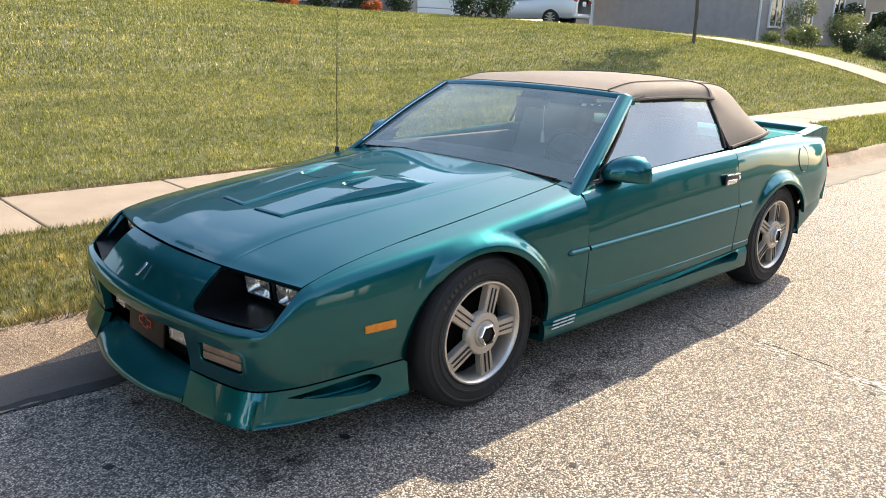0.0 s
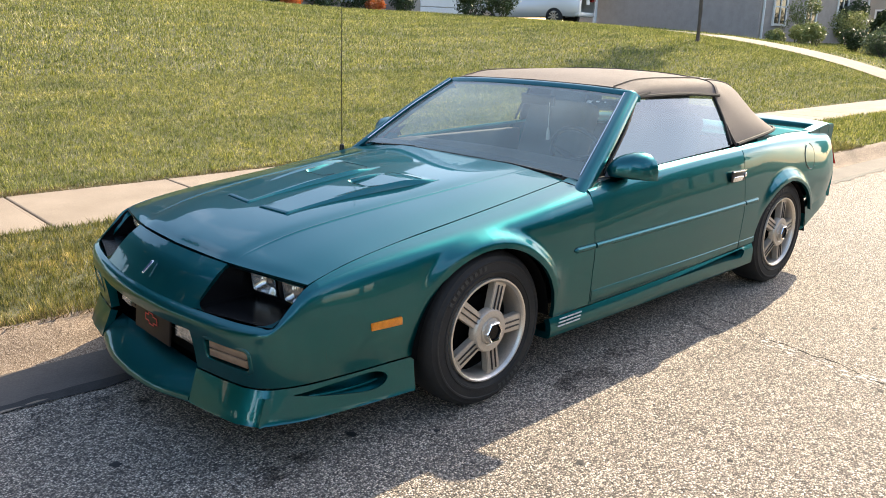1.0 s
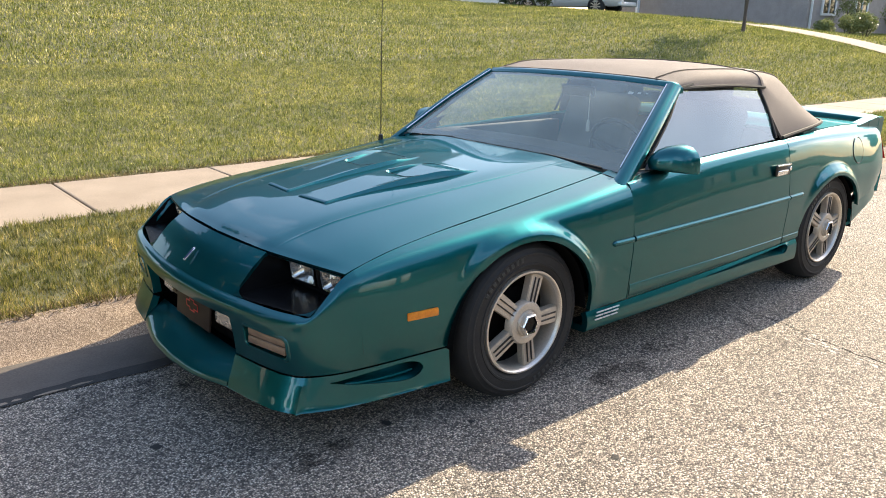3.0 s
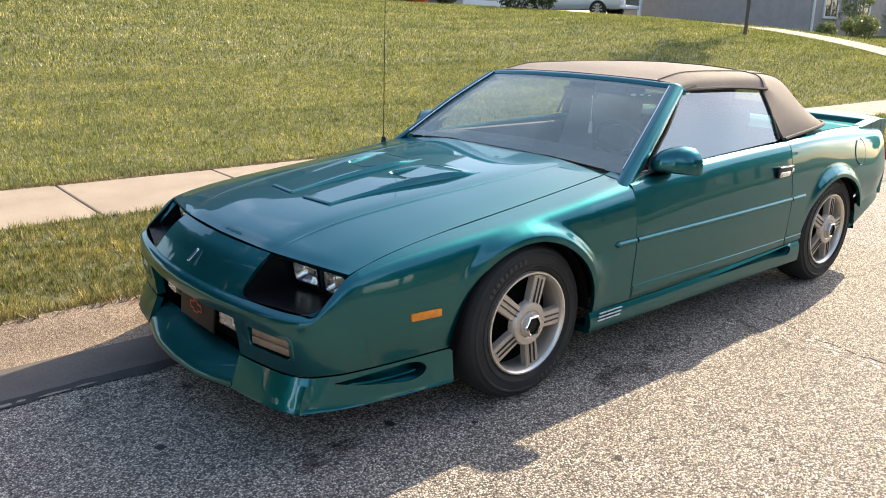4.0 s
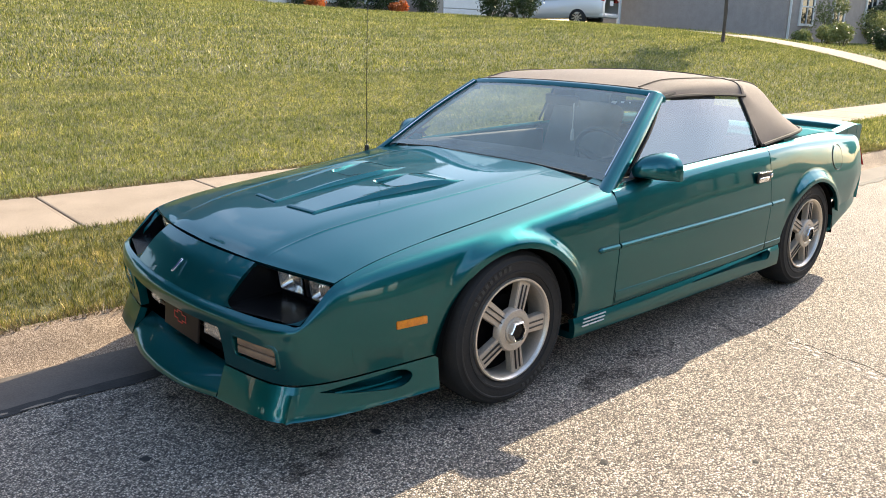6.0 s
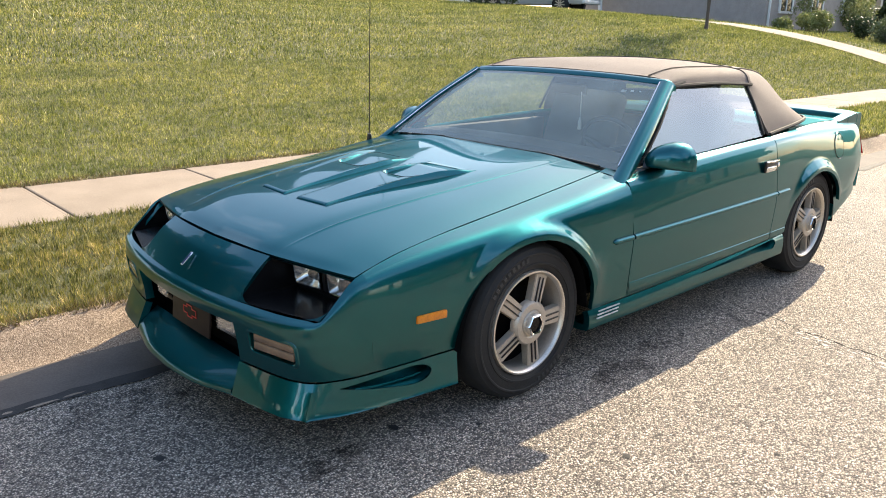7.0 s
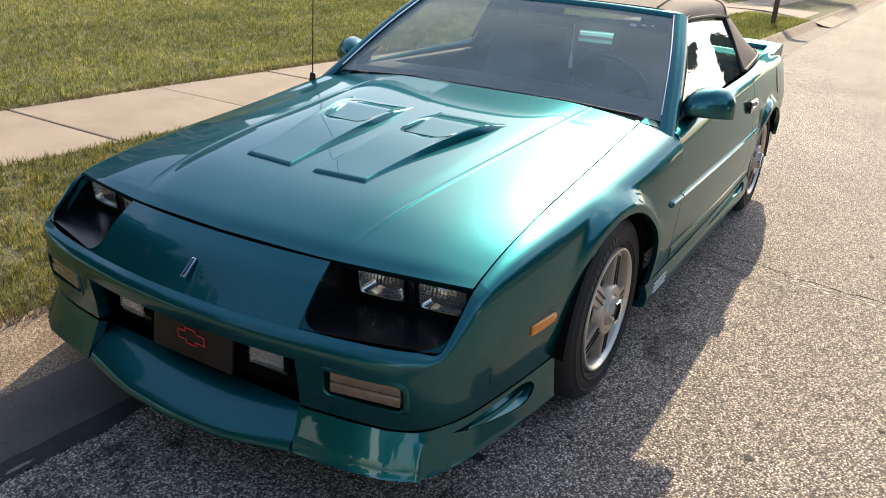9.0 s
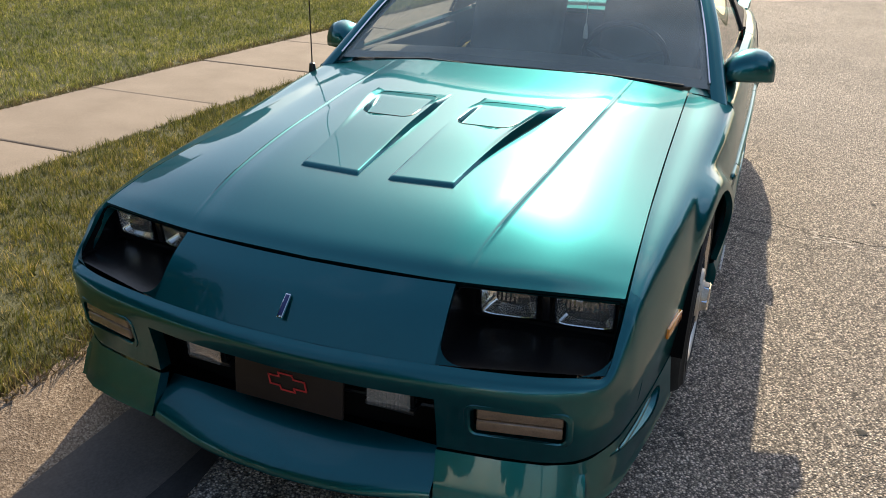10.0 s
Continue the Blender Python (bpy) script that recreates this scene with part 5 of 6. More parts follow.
# side markers, mouldings, badges, handles
for sign in (1, -1):
    bm = bmesh.new()
    box(bm, (0.128, 0.014, 0.03), (0, 0, 0), None, 0.004)
    for v in bm.verts:
        v.co = Matrix.Translation((-0.5, -0.8435 * sign, 0.467)) @ Matrix.Rotation(-0.13 * sign, 4, "Z") @ v.co
    part("side_marker", bm, amber, car, "amber side marker lamp")
    for x0, x1, lf in ((0.478, 0.614, front), (0.626, 1.994, side), (2.006, 2.165, side)):
        bm = bmesh.new()
        pts = []
        for x in spread(x0, x1, 12):
            s_ = lf.solve_s(2.0, 0, x)
            v_ = lf.solve_v(s_, 2, 0.576 + 0.007 * (x - 0.6))
            pts.append(lf.at(s_, v_))
        prof = [(0.004, -0.012), (-0.006, -0.011), (-0.011, -0.006), (-0.011, 0.004), (-0.005, 0.011), (0.004, 0.012)]
        rows = []
        for i, p in enumerate(pts):
            k = 0.35 if (i == 0 and x0 < 0.6) or (i == 12 and x1 > 2.1) else 1.0
            rows.append([bm.verts.new(Vector((p.x, (p.y + a * k) * sign, p.z + b * k))) for a, b in prof])
        for a, b in zip(rows, rows[1:]):
            for k in range(len(prof)):
                bm.faces.new((a[k], a[(k + 1) % 6], b[(k + 1) % 6], b[k]))
        bm.faces.new(rows[0]), bm.faces.new(rows[-1])
        part("side_moulding", bm, paint, car)
    # raised silver mark on the sill: three plain slanted shapes
    for i in range(3):
        bm = bmesh.new()
        x0 = 0.385 + 0.052 * i
        w, h, t = 0.041, 0.031, 0.0052
        bars = [(0, h, w, h), (0, h / 2, w, h / 2), (0, 0, w, 0)]
        for xa, za, xb, zb in bars:
            d = Vector((xb - xa, 0, zb - za))
            mid = Vector(((xa + xb) / 2, 0, (za + zb) / 2))
            ang = math.atan2(d.z, d.x)
            vs_ = box(bm, (d.length + t, 0.006, t), mid, Matrix.Rotation(-ang, 4, "Y"), 0.001, 1)
        for v in bm.verts:
            sx = v.co.x + 0.3 * v.co.z
            v.co = Vector((x0 + (sx if sign > 0 else 0.041 - sx), (-0.9165 + v.co.y) * sign, 0.26 + v.co.z))
        part("sill_mark", bm, badge_white, car)
    bm = bmesh.new()
    box(bm, (0.15, 0.012, 0.062), (1.895, -0.899 * sign, 0.749), None, 0.008, 3)
    hd = part("door_handle", bm, black_plastic, car, "dark recess with a bright flap handle")
    bm = bmesh.new()
    box(bm, (0.14, 0.014, 0.008), (1.895, -0.9035 * sign, 0.775), None, 0.003, 2)
    part("upper_lip", bm, chrome, hd)
    bm = bmesh.new()
    box(bm, (0.105, 0.012, 0.03), (1.885, -0.904 * sign, 0.735), Matrix.Rotation(0.25 * sign, 4, "X"), 0.005, 3)
    part("flap", bm, chrome, hd)
    bm = bmesh.new()
    lathe(bm, [(0.001, 0.0125), (0.009, 0.0125), (0.0115, 0.01), (0.012, 0.0)], 20, Matrix.Translation((1.958, -0.9 * sign, 0.752)) @ Matrix.Rotation(radians(90) * sign, 4, "X"))
    part("lock", bm, chrome, hd)
    # rounded door mirror on a black foot
    bm = bmesh.new()
    def shell(u, a):
        y = -0.79 - 0.195 * u
        h = 1.15 * pw(u, (0, 0.045), (0.08, 0.068), (0.2, 0.088), (0.38, 0.101), (0.6, 0.106), (0.8, 0.097), (0.92, 0.08), (0.98, 0.06), (1, 0.04))
        d = pw(u, (0, 0.085), (0.1, 0.112), (0.3, 0.122), (0.6, 0.112), (0.85, 0.085), (0.95, 0.06), (1, 0.03))
        zb = 0.8425 - 0.004 * u
        sn, cs = math.sin(a), max(math.cos(a), 0)
        z = zb + 0.28 * h + (0.72 * h * abs(sn) ** 0.85 if sn > 0 else -0.28 * h * abs(sn) ** 0.5)
        return Vector((0.905 + 0.045 * u - d * cs ** 0.8, y, z))
    grid(bm, shell, [0, 0.03, 0.08, 0.14, 0.2, 0.3, 0.4, 0.5, 0.6, 0.7, 0.8, 0.87, 0.92, 0.955, 0.98, 0.992, 1], spread(-math.pi / 2, math.pi / 2, 22))
    ends = [[shell(u, a) for a in spread(-math.pi / 2, math.pi / 2, 22)] for u in (0, 1)]
    for pts in ends:
        bm.faces.new([bm.verts.new(p) for p in pts])
    if sign < 0:
        flipped(bm)
    weld(bm)
    bmesh.ops.recalc_face_normals(bm, faces=bm.faces[:])
    mir = part("door_mirror", bm, paint, car, smooth=50)
    bm = bmesh.new()
    plane = Loft([shell(u, -math.pi / 2) + Vector((-0.004, 0, 0.002)) for u in spread(0.01, 0.99, 10)], [shell(u, math.pi / 2) + Vector((-0.004, 0, -0.002)) for u in spread(0.01, 0.99, 10)])
    grid(bm, plane.at, spread(0, 10, 10), [0, 1])
    bmesh.ops.solidify(bm, geom=bm.faces[:], thickness=0.004)
    if sign < 0:
        flipped(bm)
    part("mirror_glass", bm, chrome, mir)
    bm = bmesh.new()
    fan = Loft([(0.78, -0.815, 0.85), (0.82, -0.81, 0.9), (0.9, -0.8, 0.92), (0.96, -0.815, 0.855)], [(0.83, -0.85, 0.85), (0.84, -0.85, 0.87), (0.9, -0.85, 0.88), (0.92, -0.85, 0.85)], [(0.85, -0.9, 0.86), (0.85, -0.9, 0.88), (0.89, -0.9, 0.885), (0.9, -0.9, 0.86)])
    grid(bm, fan.at, spread(0, 3, 9), spread(0, 2, 4))
    if sign < 0:
        flipped(bm)
    part("mirror_foot", bm, black_plastic, mir)
    bm = bmesh.new()
    vs_ = [bm.verts.new((x, y * sign, z)) for x, y, z in ((0.72, -0.808, 0.85), (0.885, -0.8, 0.855), (0.96, -0.765, 0.93), (0.79, -0.79, 0.875))]
    bm.faces.new(vs_)
    bmesh.ops.solidify(bm, geom=bm.faces[:], thickness=0.01)
    part("window_corner", bm, black_plastic, car)
    # tail lamp
    bm = bmesh.new()
    tl = Loft([(3.385, -0.8, 0.8), (3.46, -0.69, 0.8), (3.5, -0.4, 0.8)], [(3.43, -0.826, 0.66), (3.515, -0.69, 0.66), (3.55, -0.4, 0.66)])
    grid(bm, tl.at, spread(0, 2, 8), spread(0, 1, 3))
    bmesh.ops.solidify(bm, geom=bm.faces[:], thickness=0.012)
    if sign < 0:
        flipped(bm)
    part("tail_lamp", bm, red_lens, car)

# antenna, wipers
bm = bmesh.new()
tube(bm, [(0.526, 0.838, 0.79), (0.526, 0.838, 0.83), (0.526, 0.838, 0.834)], [0.017, 0.012, 0.005], 12)
ant = part("antenna", bm, black_plastic, car, "thin black whip antenna")
bm = bmesh.new()
tube(bm, [(0.526, 0.838, 0.83), (0.53, 0.838, 1.2), (0.54, 0.84, 1.62)], [0.0032, 0.0026, 0.0018], 6)
part("mast", bm, black_plastic, ant)
for y0, y1 in ((0.62, 0.08), (-0.05, -0.6)):
    bm = bmesh.new()
    tube(bm, [(0.625, y0, 0.835), (0.645, (y0 + y1) / 2, 0.858), (0.648, y1, 0.852)], [0.011, 0.008, 0.005], 6)
    wp = part("wiper", bm, black_plastic, car, "black wiper arm and blade")
    bm = bmesh.new()
    tube(bm, [(0.645, y0 - 0.02, 0.85), (0.65, (y0 + y1) / 2, 0.866), (0.645, y1 - 0.08, 0.85)], 0.006, 6)
    part("blade", bm, rubber, wp)

# cabin
bm = bmesh.new()
dash = Loft([(0.68, -0.72, 0.83), (0.66, 0, 0.85), (0.68, 0.72, 0.83)], [(0.95, -0.72, 0.86), (0.93, 0, 0.88), (0.95, 0.72, 0.86)], [(1.06, -0.72, 0.8), (1.05, 0, 0.82), (1.06, 0.72, 0.8)], [(1.0, -0.72, 0.55), (1.0, 0, 0.55), (1.0, 0.72, 0.55)])
grid(bm, dash.at, spread(0, 2, 12), spread(0, 3, 12))
bmesh.ops.solidify(bm, geom=bm.faces[:], thickness=0.02)
part("dashboard", bm, mottled("grey_dash_vinyl", (0.09, 0.092, 0.09), (0.125, 0.127, 0.124), 7, 0.6, 0.15, 300), car)
bm = bmesh.new()
SW = Matrix.Translation((1.2, -0.36, 0.83)) @ Matrix.Rotation(radians(68), 4, "Y")
pts = [SW @ Vector((0.185 * math.cos(a), 0.185 * math.sin(a), 0)) for a in spread(0, 2 * math.pi, 32)]
tube(bm, pts, 0.014, 8)
sw = part("steering_wheel", bm, black_plastic, car)
for a in (0.0, 1.9, 4.4):
    bm = bmesh.new()
    tube(bm, [SW @ Vector((0, 0, -0.02)), SW @ Vector((0.18 * math.cos(a), 0.18 * math.sin(a), 0))], [0.03, 0.012], 8)
    part("wheel_spoke", bm, black_plastic, sw)


def seat(y):
    for nm, size, at, tilt in (("seat_cushion", (0.52, 0.52, 0.16), (1.52, y, 0.46), -8), ("seat_back", (0.15, 0.5, 0.62), (1.86, y, 0.76), 20), ("headrest", (0.09, 0.27, 0.17), (1.99, y, 1.1), 14)):
        bm = bmesh.new()
        box(bm, size, at, Matrix.Rotation(radians(tilt), 4, "Y"), 0.045, 3)
        part(nm, bm, cloth, car)


seat(-0.36), seat(0.36)
bm = bmesh.new()
box(bm, (0.14, 1.1, 0.42), (2.3, 0, 0.68), Matrix.Rotation(radians(16), 4, "Y"), 0.04, 3)
part("rear_bench", bm, cloth, car)
for sign in (1, -1):
    bm = bmesh.new()
    box(bm, (1.35, 0.05, 0.5), (1.32, -0.79 * sign, 0.595), None, 0.015)
    part("door_lining", bm, cloth, car)
bm = bmesh.new()
box(bm, (0.02, 0.23, 0.06), (1.14, -0.1, 1.13), Matrix.Rotation(radians(-10), 4, "Y"), 0.01)
part("rear_view_mirror", bm, black_plastic, car)
bm = bmesh.new()
tube(bm, [(1.13, -0.19, 1.12), (1.13, -0.19, 0.99), (1.13, -0.19, 0.985), (1.13, -0.19, 0.97), (1.13, -0.19, 0.925)], [0.002, 0.002, 0.005, 0.009, 0.011], 8)
tagged(part("mirror_tassel", bm, mottled("cream_thread", (0.55, 0.52, 0.48), (0.7, 0.67, 0.62), 30, 0.9, 0.1)), "cream thread tassel hanging from the rear-view mirror", "ornament")


# ---- seam of tar along the gutter ----
bm = bmesh.new()
xs = spread(-6, 12, 240)
rows = []
for x in xs:
    a = 0.05 + 0.045 * noise.noise(Vector((x * 3.1, 0, 0))) + 0.012 * noise.noise(Vector((x * 11, 4, 0)))
    b = 0.022 + 0.02 * noise.noise(Vector((x * 2.7, 9, 0))) + 0.01 * noise.noise(Vector((x * 13, 7, 0)))
    rows.append([bm.verts.new((x, SEAM - max(a, 0.004), 0.005)), bm.verts.new((x, SEAM + max(b, 0.004), 0.006))])
for a, b in zip(rows, rows[1:]):
    bm.faces.new((a[0], b[0], b[1], a[1]))
tagged(part("trim", bm, tar), "ragged dark tar sealing the gutter seam", "road seam", kind="structure")

# ---- driveway of the next house ----
bm = bmesh.new()
def drive_z(x, y):
    if y < KERB:
        return 0.012 + 0.12 * smoothstep(SEAM + 0.1, KERB + 0.2, y)
    if y < WALK1 + 0.1:
        return 0.14 + 0.075 * smoothstep(KERB, WALK0, y)
    return lawn_z(x, y) + 0.025
grid(bm, lambda k, y: Vector((20.6 + 1.9 * k + (2 * k - 1) * 1.1 * (1 - smoothstep(0.4, 2.4, y)), y, drive_z(20.6 + 1.9 * k, y))), spread(0, 1, 8), [0.4, 0.6, 0.86, 1.2, 1.7, 2.2, 2.6, 3.1, 3.6] + spread(4.2, 10.2, 14))
tagged(part("driveway", bm, concrete), "pale concrete driveway crossing the sidewalk and climbing the lawn", "driveway", kind="structure")
bm = bmesh.new()
grid(bm, lambda x, y: Vector((x, y, lawn_z(x, y) + 0.02)), spread(18.2, 20.0, 4) , spread(13, 24, 14))
tagged(part("driveway_far", bm, concrete), "concrete driveway strip on top of the lawn", "driveway", kind="structure")


# ---- grass ----
def grass(name, x0, x1, y0, y1, count, width, height, zf, label, lean=0.6, mat=blade):
    rng = np.random.default_rng(len(name) + count)
    x = rng.uniform(x0, x1, count)
    y = rng.uniform(y0, y1, count)
    z = np.array([zf(a, b) for a, b in zip(x, y)])
    ang = rng.uniform(0, 2 * np.pi, count)
    tuft = np.array([noise.noise(Vector((a * 14, b * 14, 0.3))) for a, b in zip(x, y)])
    tall = height * rng.uniform(0.45, 1.15, count) * (1 + 1.1 * tuft)
    side_ = np.stack([np.cos(ang), np.sin(ang), np.zeros(count)], 1) * (width / 2 * rng.uniform(0.6, 1.3, count))[:, None]
    la = rng.uniform(0, 2 * np.pi, count)
    tip = np.stack([np.cos(la), np.sin(la), np.zeros(count)], 1) * (tall * lean * rng.uniform(0, 1.3, count))[:, None] + np.stack([0 * x, 0 * x, tall], 1)
    root = np.stack([x, y, z], 1)
    co = np.stack([root - side_, root + side_, root + tip], 1).reshape(-1, 3)
    me = bpy.data.meshes.new(name)
    me.vertices.add(count * 3)
    me.vertices.foreach_set("co", co.astype(np.float32).ravel())
    me.loops.add(count * 3)
    me.loops.foreach_set("vertex_index", np.arange(count * 3, dtype=np.int32))
    me.polygons.add(count)
    me.polygons.foreach_set("loop_start", np.arange(0, count * 3, 3, dtype=np.int32))
    me.update(calc_edges=True)
    me.materials.append(mat)
    return tagged(new(name, me), label, "grass", kind="stuff")


verge_z = lambda x, y: ground_z(x, max(min(y, WALK0 - 0.02), KERB + 0.001)) - 0.004
grass("verge_grass", -3.5, 9, KERB - 0.015, WALK0 + 0.012, 210000, 0.0048, 0.042, verge_z, "short yellow-green mown grass of the verge", 0.6, verge_blade)
grass("verge_thatch", -3.5, 9, KERB - 0.035, KERB + 0.07, 16000, 0.006, 0.03, verge_z, "dry brown thatch along the verge edge", 1.2, thatch)
grass("lawn_thatch", -4, 9, WALK1 - 0.03, WALK1 + 0.1, 15000, 0.006, 0.03, lambda x, y: lawn_z(x, y) - 0.004, "dry brown thatch along the sidewalk edge", 1.2, thatch)
grass("verge_grass_far", 9, 19.4, KERB - 0.01, WALK0, 30000, 0.012, 0.06, verge_z, "short mown grass of the verge")
grass("lawn_grass", -4, 12, WALK1 + 0.02, 8, 420000, 0.0055, 0.046, lambda x, y: lawn_z(x, y) - 0.004, "short sunlit mown lawn grass")
grass("lawn_grass_upper", -3, 20.5, 8, 17, 280000, 0.015, 0.055, lambda x, y: lawn_z(x, y) - 0.004, "short sunlit mown lawn grass on the rise")
grass("lawn_grass_side", 12, 20.5, WALK1, 8, 60000, 0.012, 0.06, lambda x, y: lawn_z(x, y) - 0.004, "short sunlit mown lawn grass")
grass("lawn_grass_next", 22.8, 46, WALK1, 20, 110000, 0.024, 0.06, lambda x, y: lawn_z(x, y) - 0.004, "sunlit lawn grass of the next house")


# ---- trees and shrubs ----
def leaf_cloud(name, mat, centres, count, size, seed, parent=None, label=""):
    """Many small leaves round the given balls (x, y, z, r), thinned unevenly."""
    rng = np.random.default_rng(seed)
    c = np.array(centres)
    pick = rng.integers(0, len(c), count)
    d = rng.normal(size=(count, 3))
    d /= np.linalg.norm(d, axis=1)[:, None]
    r = c[pick, 3] * rng.uniform(0.35, 1.05, count) ** 0.6
    p = c[pick, :3] + d * r[:, None]
    a = rng.normal(size=(count, 3))
    a /= np.linalg.norm(a, axis=1)[:, None]
    b = np.cross(a, rng.normal(size=(count, 3)))
    b /= np.linalg.norm(b, axis=1)[:, None]
    s_ = size * rng.uniform(0.6, 1.4, count)[:, None]
    co = np.stack([p - a * s_, p + b * s_ * 0.45, p + a * s_, p - b * s_ * 0.45], 1).reshape(-1, 3)
    me = bpy.data.meshes.new(name)
    me.from_pydata(co.tolist(), [], np.arange(count * 4).reshape(-1, 4).tolist())
    me.materials.append(mat)
    ob = new(name, me)
    ob.parent = parent
    return ob


def tree(x, y, z, height, trunk_r, crown_r, count, seed, label, leafsize=0.06, base=0.45):
    rng = random.Random(seed)
    t = tagged(new("tree"), label, "tree")
    t.location = (x, y, z)
    bm = bmesh.new()
    bend = rng.uniform(-0.1, 0.1)
    tube(bm, [(0, 0, -0.1), (0.01, 0, 0.05), (bend * 0.3, 0, height * 0.25), (bend, 0.05, height * 0.55), (bend, 0, height * 0.85)], [trunk_r * 1.5, trunk_r * 1.1, trunk_r, trunk_r * 0.7, trunk_r * 0.2], 10)
    part("trunk", bm, bark, t)
    balls = []
    for i in range(7):
        a = i * 2.4 + rng.uniform(-0.3, 0.3)
        h0 = height * (base + 0.06 * i)
        r = crown_r * rng.uniform(0.55, 0.95)
        tip = Vector((bend + r * math.cos(a), r * math.sin(a), h0 + height * rng.uniform(0.06, 0.2)))
        bm = bmesh.new()
        tube(bm, [(bend * 0.8, 0, h0 - 0.1), ((bend + tip.x) / 2, tip.y / 2, (h0 + tip.z) / 2 - 0.03), tip], [trunk_r * 0.4, trunk_r * 0.25, trunk_r * 0.08], 6)
        part("limb", bm, bark, t)
        balls += [(tip.x, tip.y, tip.z, crown_r * rng.uniform(0.3, 0.45)), (tip.x * 0.55, tip.y * 0.55, tip.z + 0.1 * height * rng.uniform(-0.3, 0.9), crown_r * rng.uniform(0.35, 0.5))]
    balls.append((bend, 0, height * 0.9, crown_r * 0.5))
    leaf_cloud("crown", leaf, balls, count, leafsize, seed, t)
    return t


def shrub(name, x, y, z, r, h, count, seed, mat, label, leafsize=0.04, category="shrub"):
    rng = random.Random(seed)
    t = tagged(new(name), label, category)
    t.location = (x, y, z)
    bm = bmesh.new()
    for i in range(5):
        a = i * 1.3
        tube(bm, [(0.03 * math.cos(a), 0.03 * math.sin(a), -0.05), (r * 0.5 * math.cos(a), r * 0.5 * math.sin(a), h * 0.6)], [0.02, 0.006], 5)
    part("stems", bm, bark, t)
    balls = [(r * 0.55 * rng.uniform(-1, 1), r * 0.55 * rng.uniform(-1, 1), h * rng.uniform(0.3, 0.75), r * rng.uniform(0.35, 0.6)) for _ in range(9)]
    leaf_cloud("foliage", mat, balls, count, leafsize, seed, t)
    return t


tree(17.7, 8.4, lawn_z(17.7, 8.4), 3.1, 0.05, 0.8, 2600, 5, "slender young lawn tree with a thin grey trunk", 0.06, 0.5)
tree(39, 5.5, 0.6, 9, 0.16, 3.4, 9000, 8, "leafy street tree shading the next lawn", 0.12)
for x, y, r, h, sd, lab, mat in ((30.4, 9.0, 0.7, 0.8, 1, "rounded green shrub at the lawn edge", leaf), (28.4, 7.3, 0.8, 0.85, 2, "broad dark shrub in tree shade", leaf_mid), (29.9, 7.2, 1.2, 1.0, 3, "broad dark shrub in tree shade", leaf_mid), (31.8, 6.9, 1.4, 1.15, 17, "broad dark shrub in tree shade", leaf_mid), (34.0, 6.4, 1.4, 1.2, 18, "broad dark shrub in tree shade", leaf_mid), (17.0, 14.9, 0.7, 1.0, 19, "dark shrub at the edge of the upper driveway", leaf), (16.1, 15.4, 0.7, 0.95, 20, "dark shrub at the edge of the upper driveway", leaf), (33.0, 12.2, 0.8, 2.2, 21, "tall grey-green shrub against the house wall", leaf_light), (36.0, 11.4, 0.9, 1.6, 22, "grey-green shrub against the house wall", leaf_light),
                                 (29.2, 10.7, 0.45, 0.8, 4, "light green shrub in the flower bed", leaf_light), (28.6, 11.3, 0.4, 0.5, 5, "low pale green plant in the flower bed", leaf_light), (28.9, 9.9, 0.6, 1.0, 6, "rounded green shrub in the flower bed", leaf_light),
                                 (40, 13.5, 1.3, 2.3, 7, "tall dark shrub beside the far house", leaf), (43, 12, 1.2, 2.0, 9, "tall dark shrub beside the far house", leaf), (46, 12.4, 1.5, 2.6, 10, "flowering grey-green shrub beside the far house", leaf_light),
                                 (18.6, 21.6, 0.8, 1.1, 11, "dark clipped shrub before the house", leaf), (17.0, 22.0, 0.9, 1.1, 12, "dark clipped shrub before the house", leaf), (15.2, 22.2, 0.9, 1.0, 13, "dark clipped shrub before the house", leaf),
                                 (13.4, 22.4, 0.8, 0.9, 14, "dark clipped shrub before the house", leaf), (16.3, 20.8, 0.4, 0.5, 15, "orange flowering plant before the house", petal), (13.0, 21.0, 0.4, 0.45, 16, "orange flowering plant before the house", petal)):
    shrub("shrub", x, y, lawn_z(x, y), r, h, 1800 if r < 1 else 7000, sd, mat, lab, 0.05 if r < 1 else 0.08)


# ---- mailbox on its post ----
mb = tagged(new("mailbox"), "dark mailbox on a wooden post with diagonal brace", "mailbox")
mb.location = (16.75, 1.36, 0.14)
bm = bmesh.new()
box(bm, (0.1, 0.1, 1.25), (0, 0, 0.6), None, 0.008)
part("post", bm, bark, mb)
bm = bmesh.new()
tube(bm, [(0, -0.05, 0.55), (0, -0.42, 0.95)], 0.035, 6)
part("brace", bm, bark, mb)
bm = bmesh.new()
box(bm, (0.1, 0.75, 0.06), (0, -0.25, 0.98), None, 0.008)
part("arm", bm, bark, mb)
bm = bmesh.new()
sect = [(-0.09, 0.0), (0.09, 0.0), (0.09, 0.11)] + [(0.09 * math.cos(a), 0.11 + 0.09 * math.sin(a)) for a in spread(0.3, math.pi - 0.3, 8)] + [(-0.09, 0.11)]
prism(bm, sect, 0.48, Matrix.Translation((0, -0.62, 1.012)) @ Matrix.Rotation(radians(90), 4, "X"))
part("letter_box", bm, black_plastic, mb)
bm = bmesh.new()
box(bm, (0.008, 0.04, 0.12), (0.097, -0.3, 1.14), None, 0.002)
part("flag", bm, red_paint, mb)


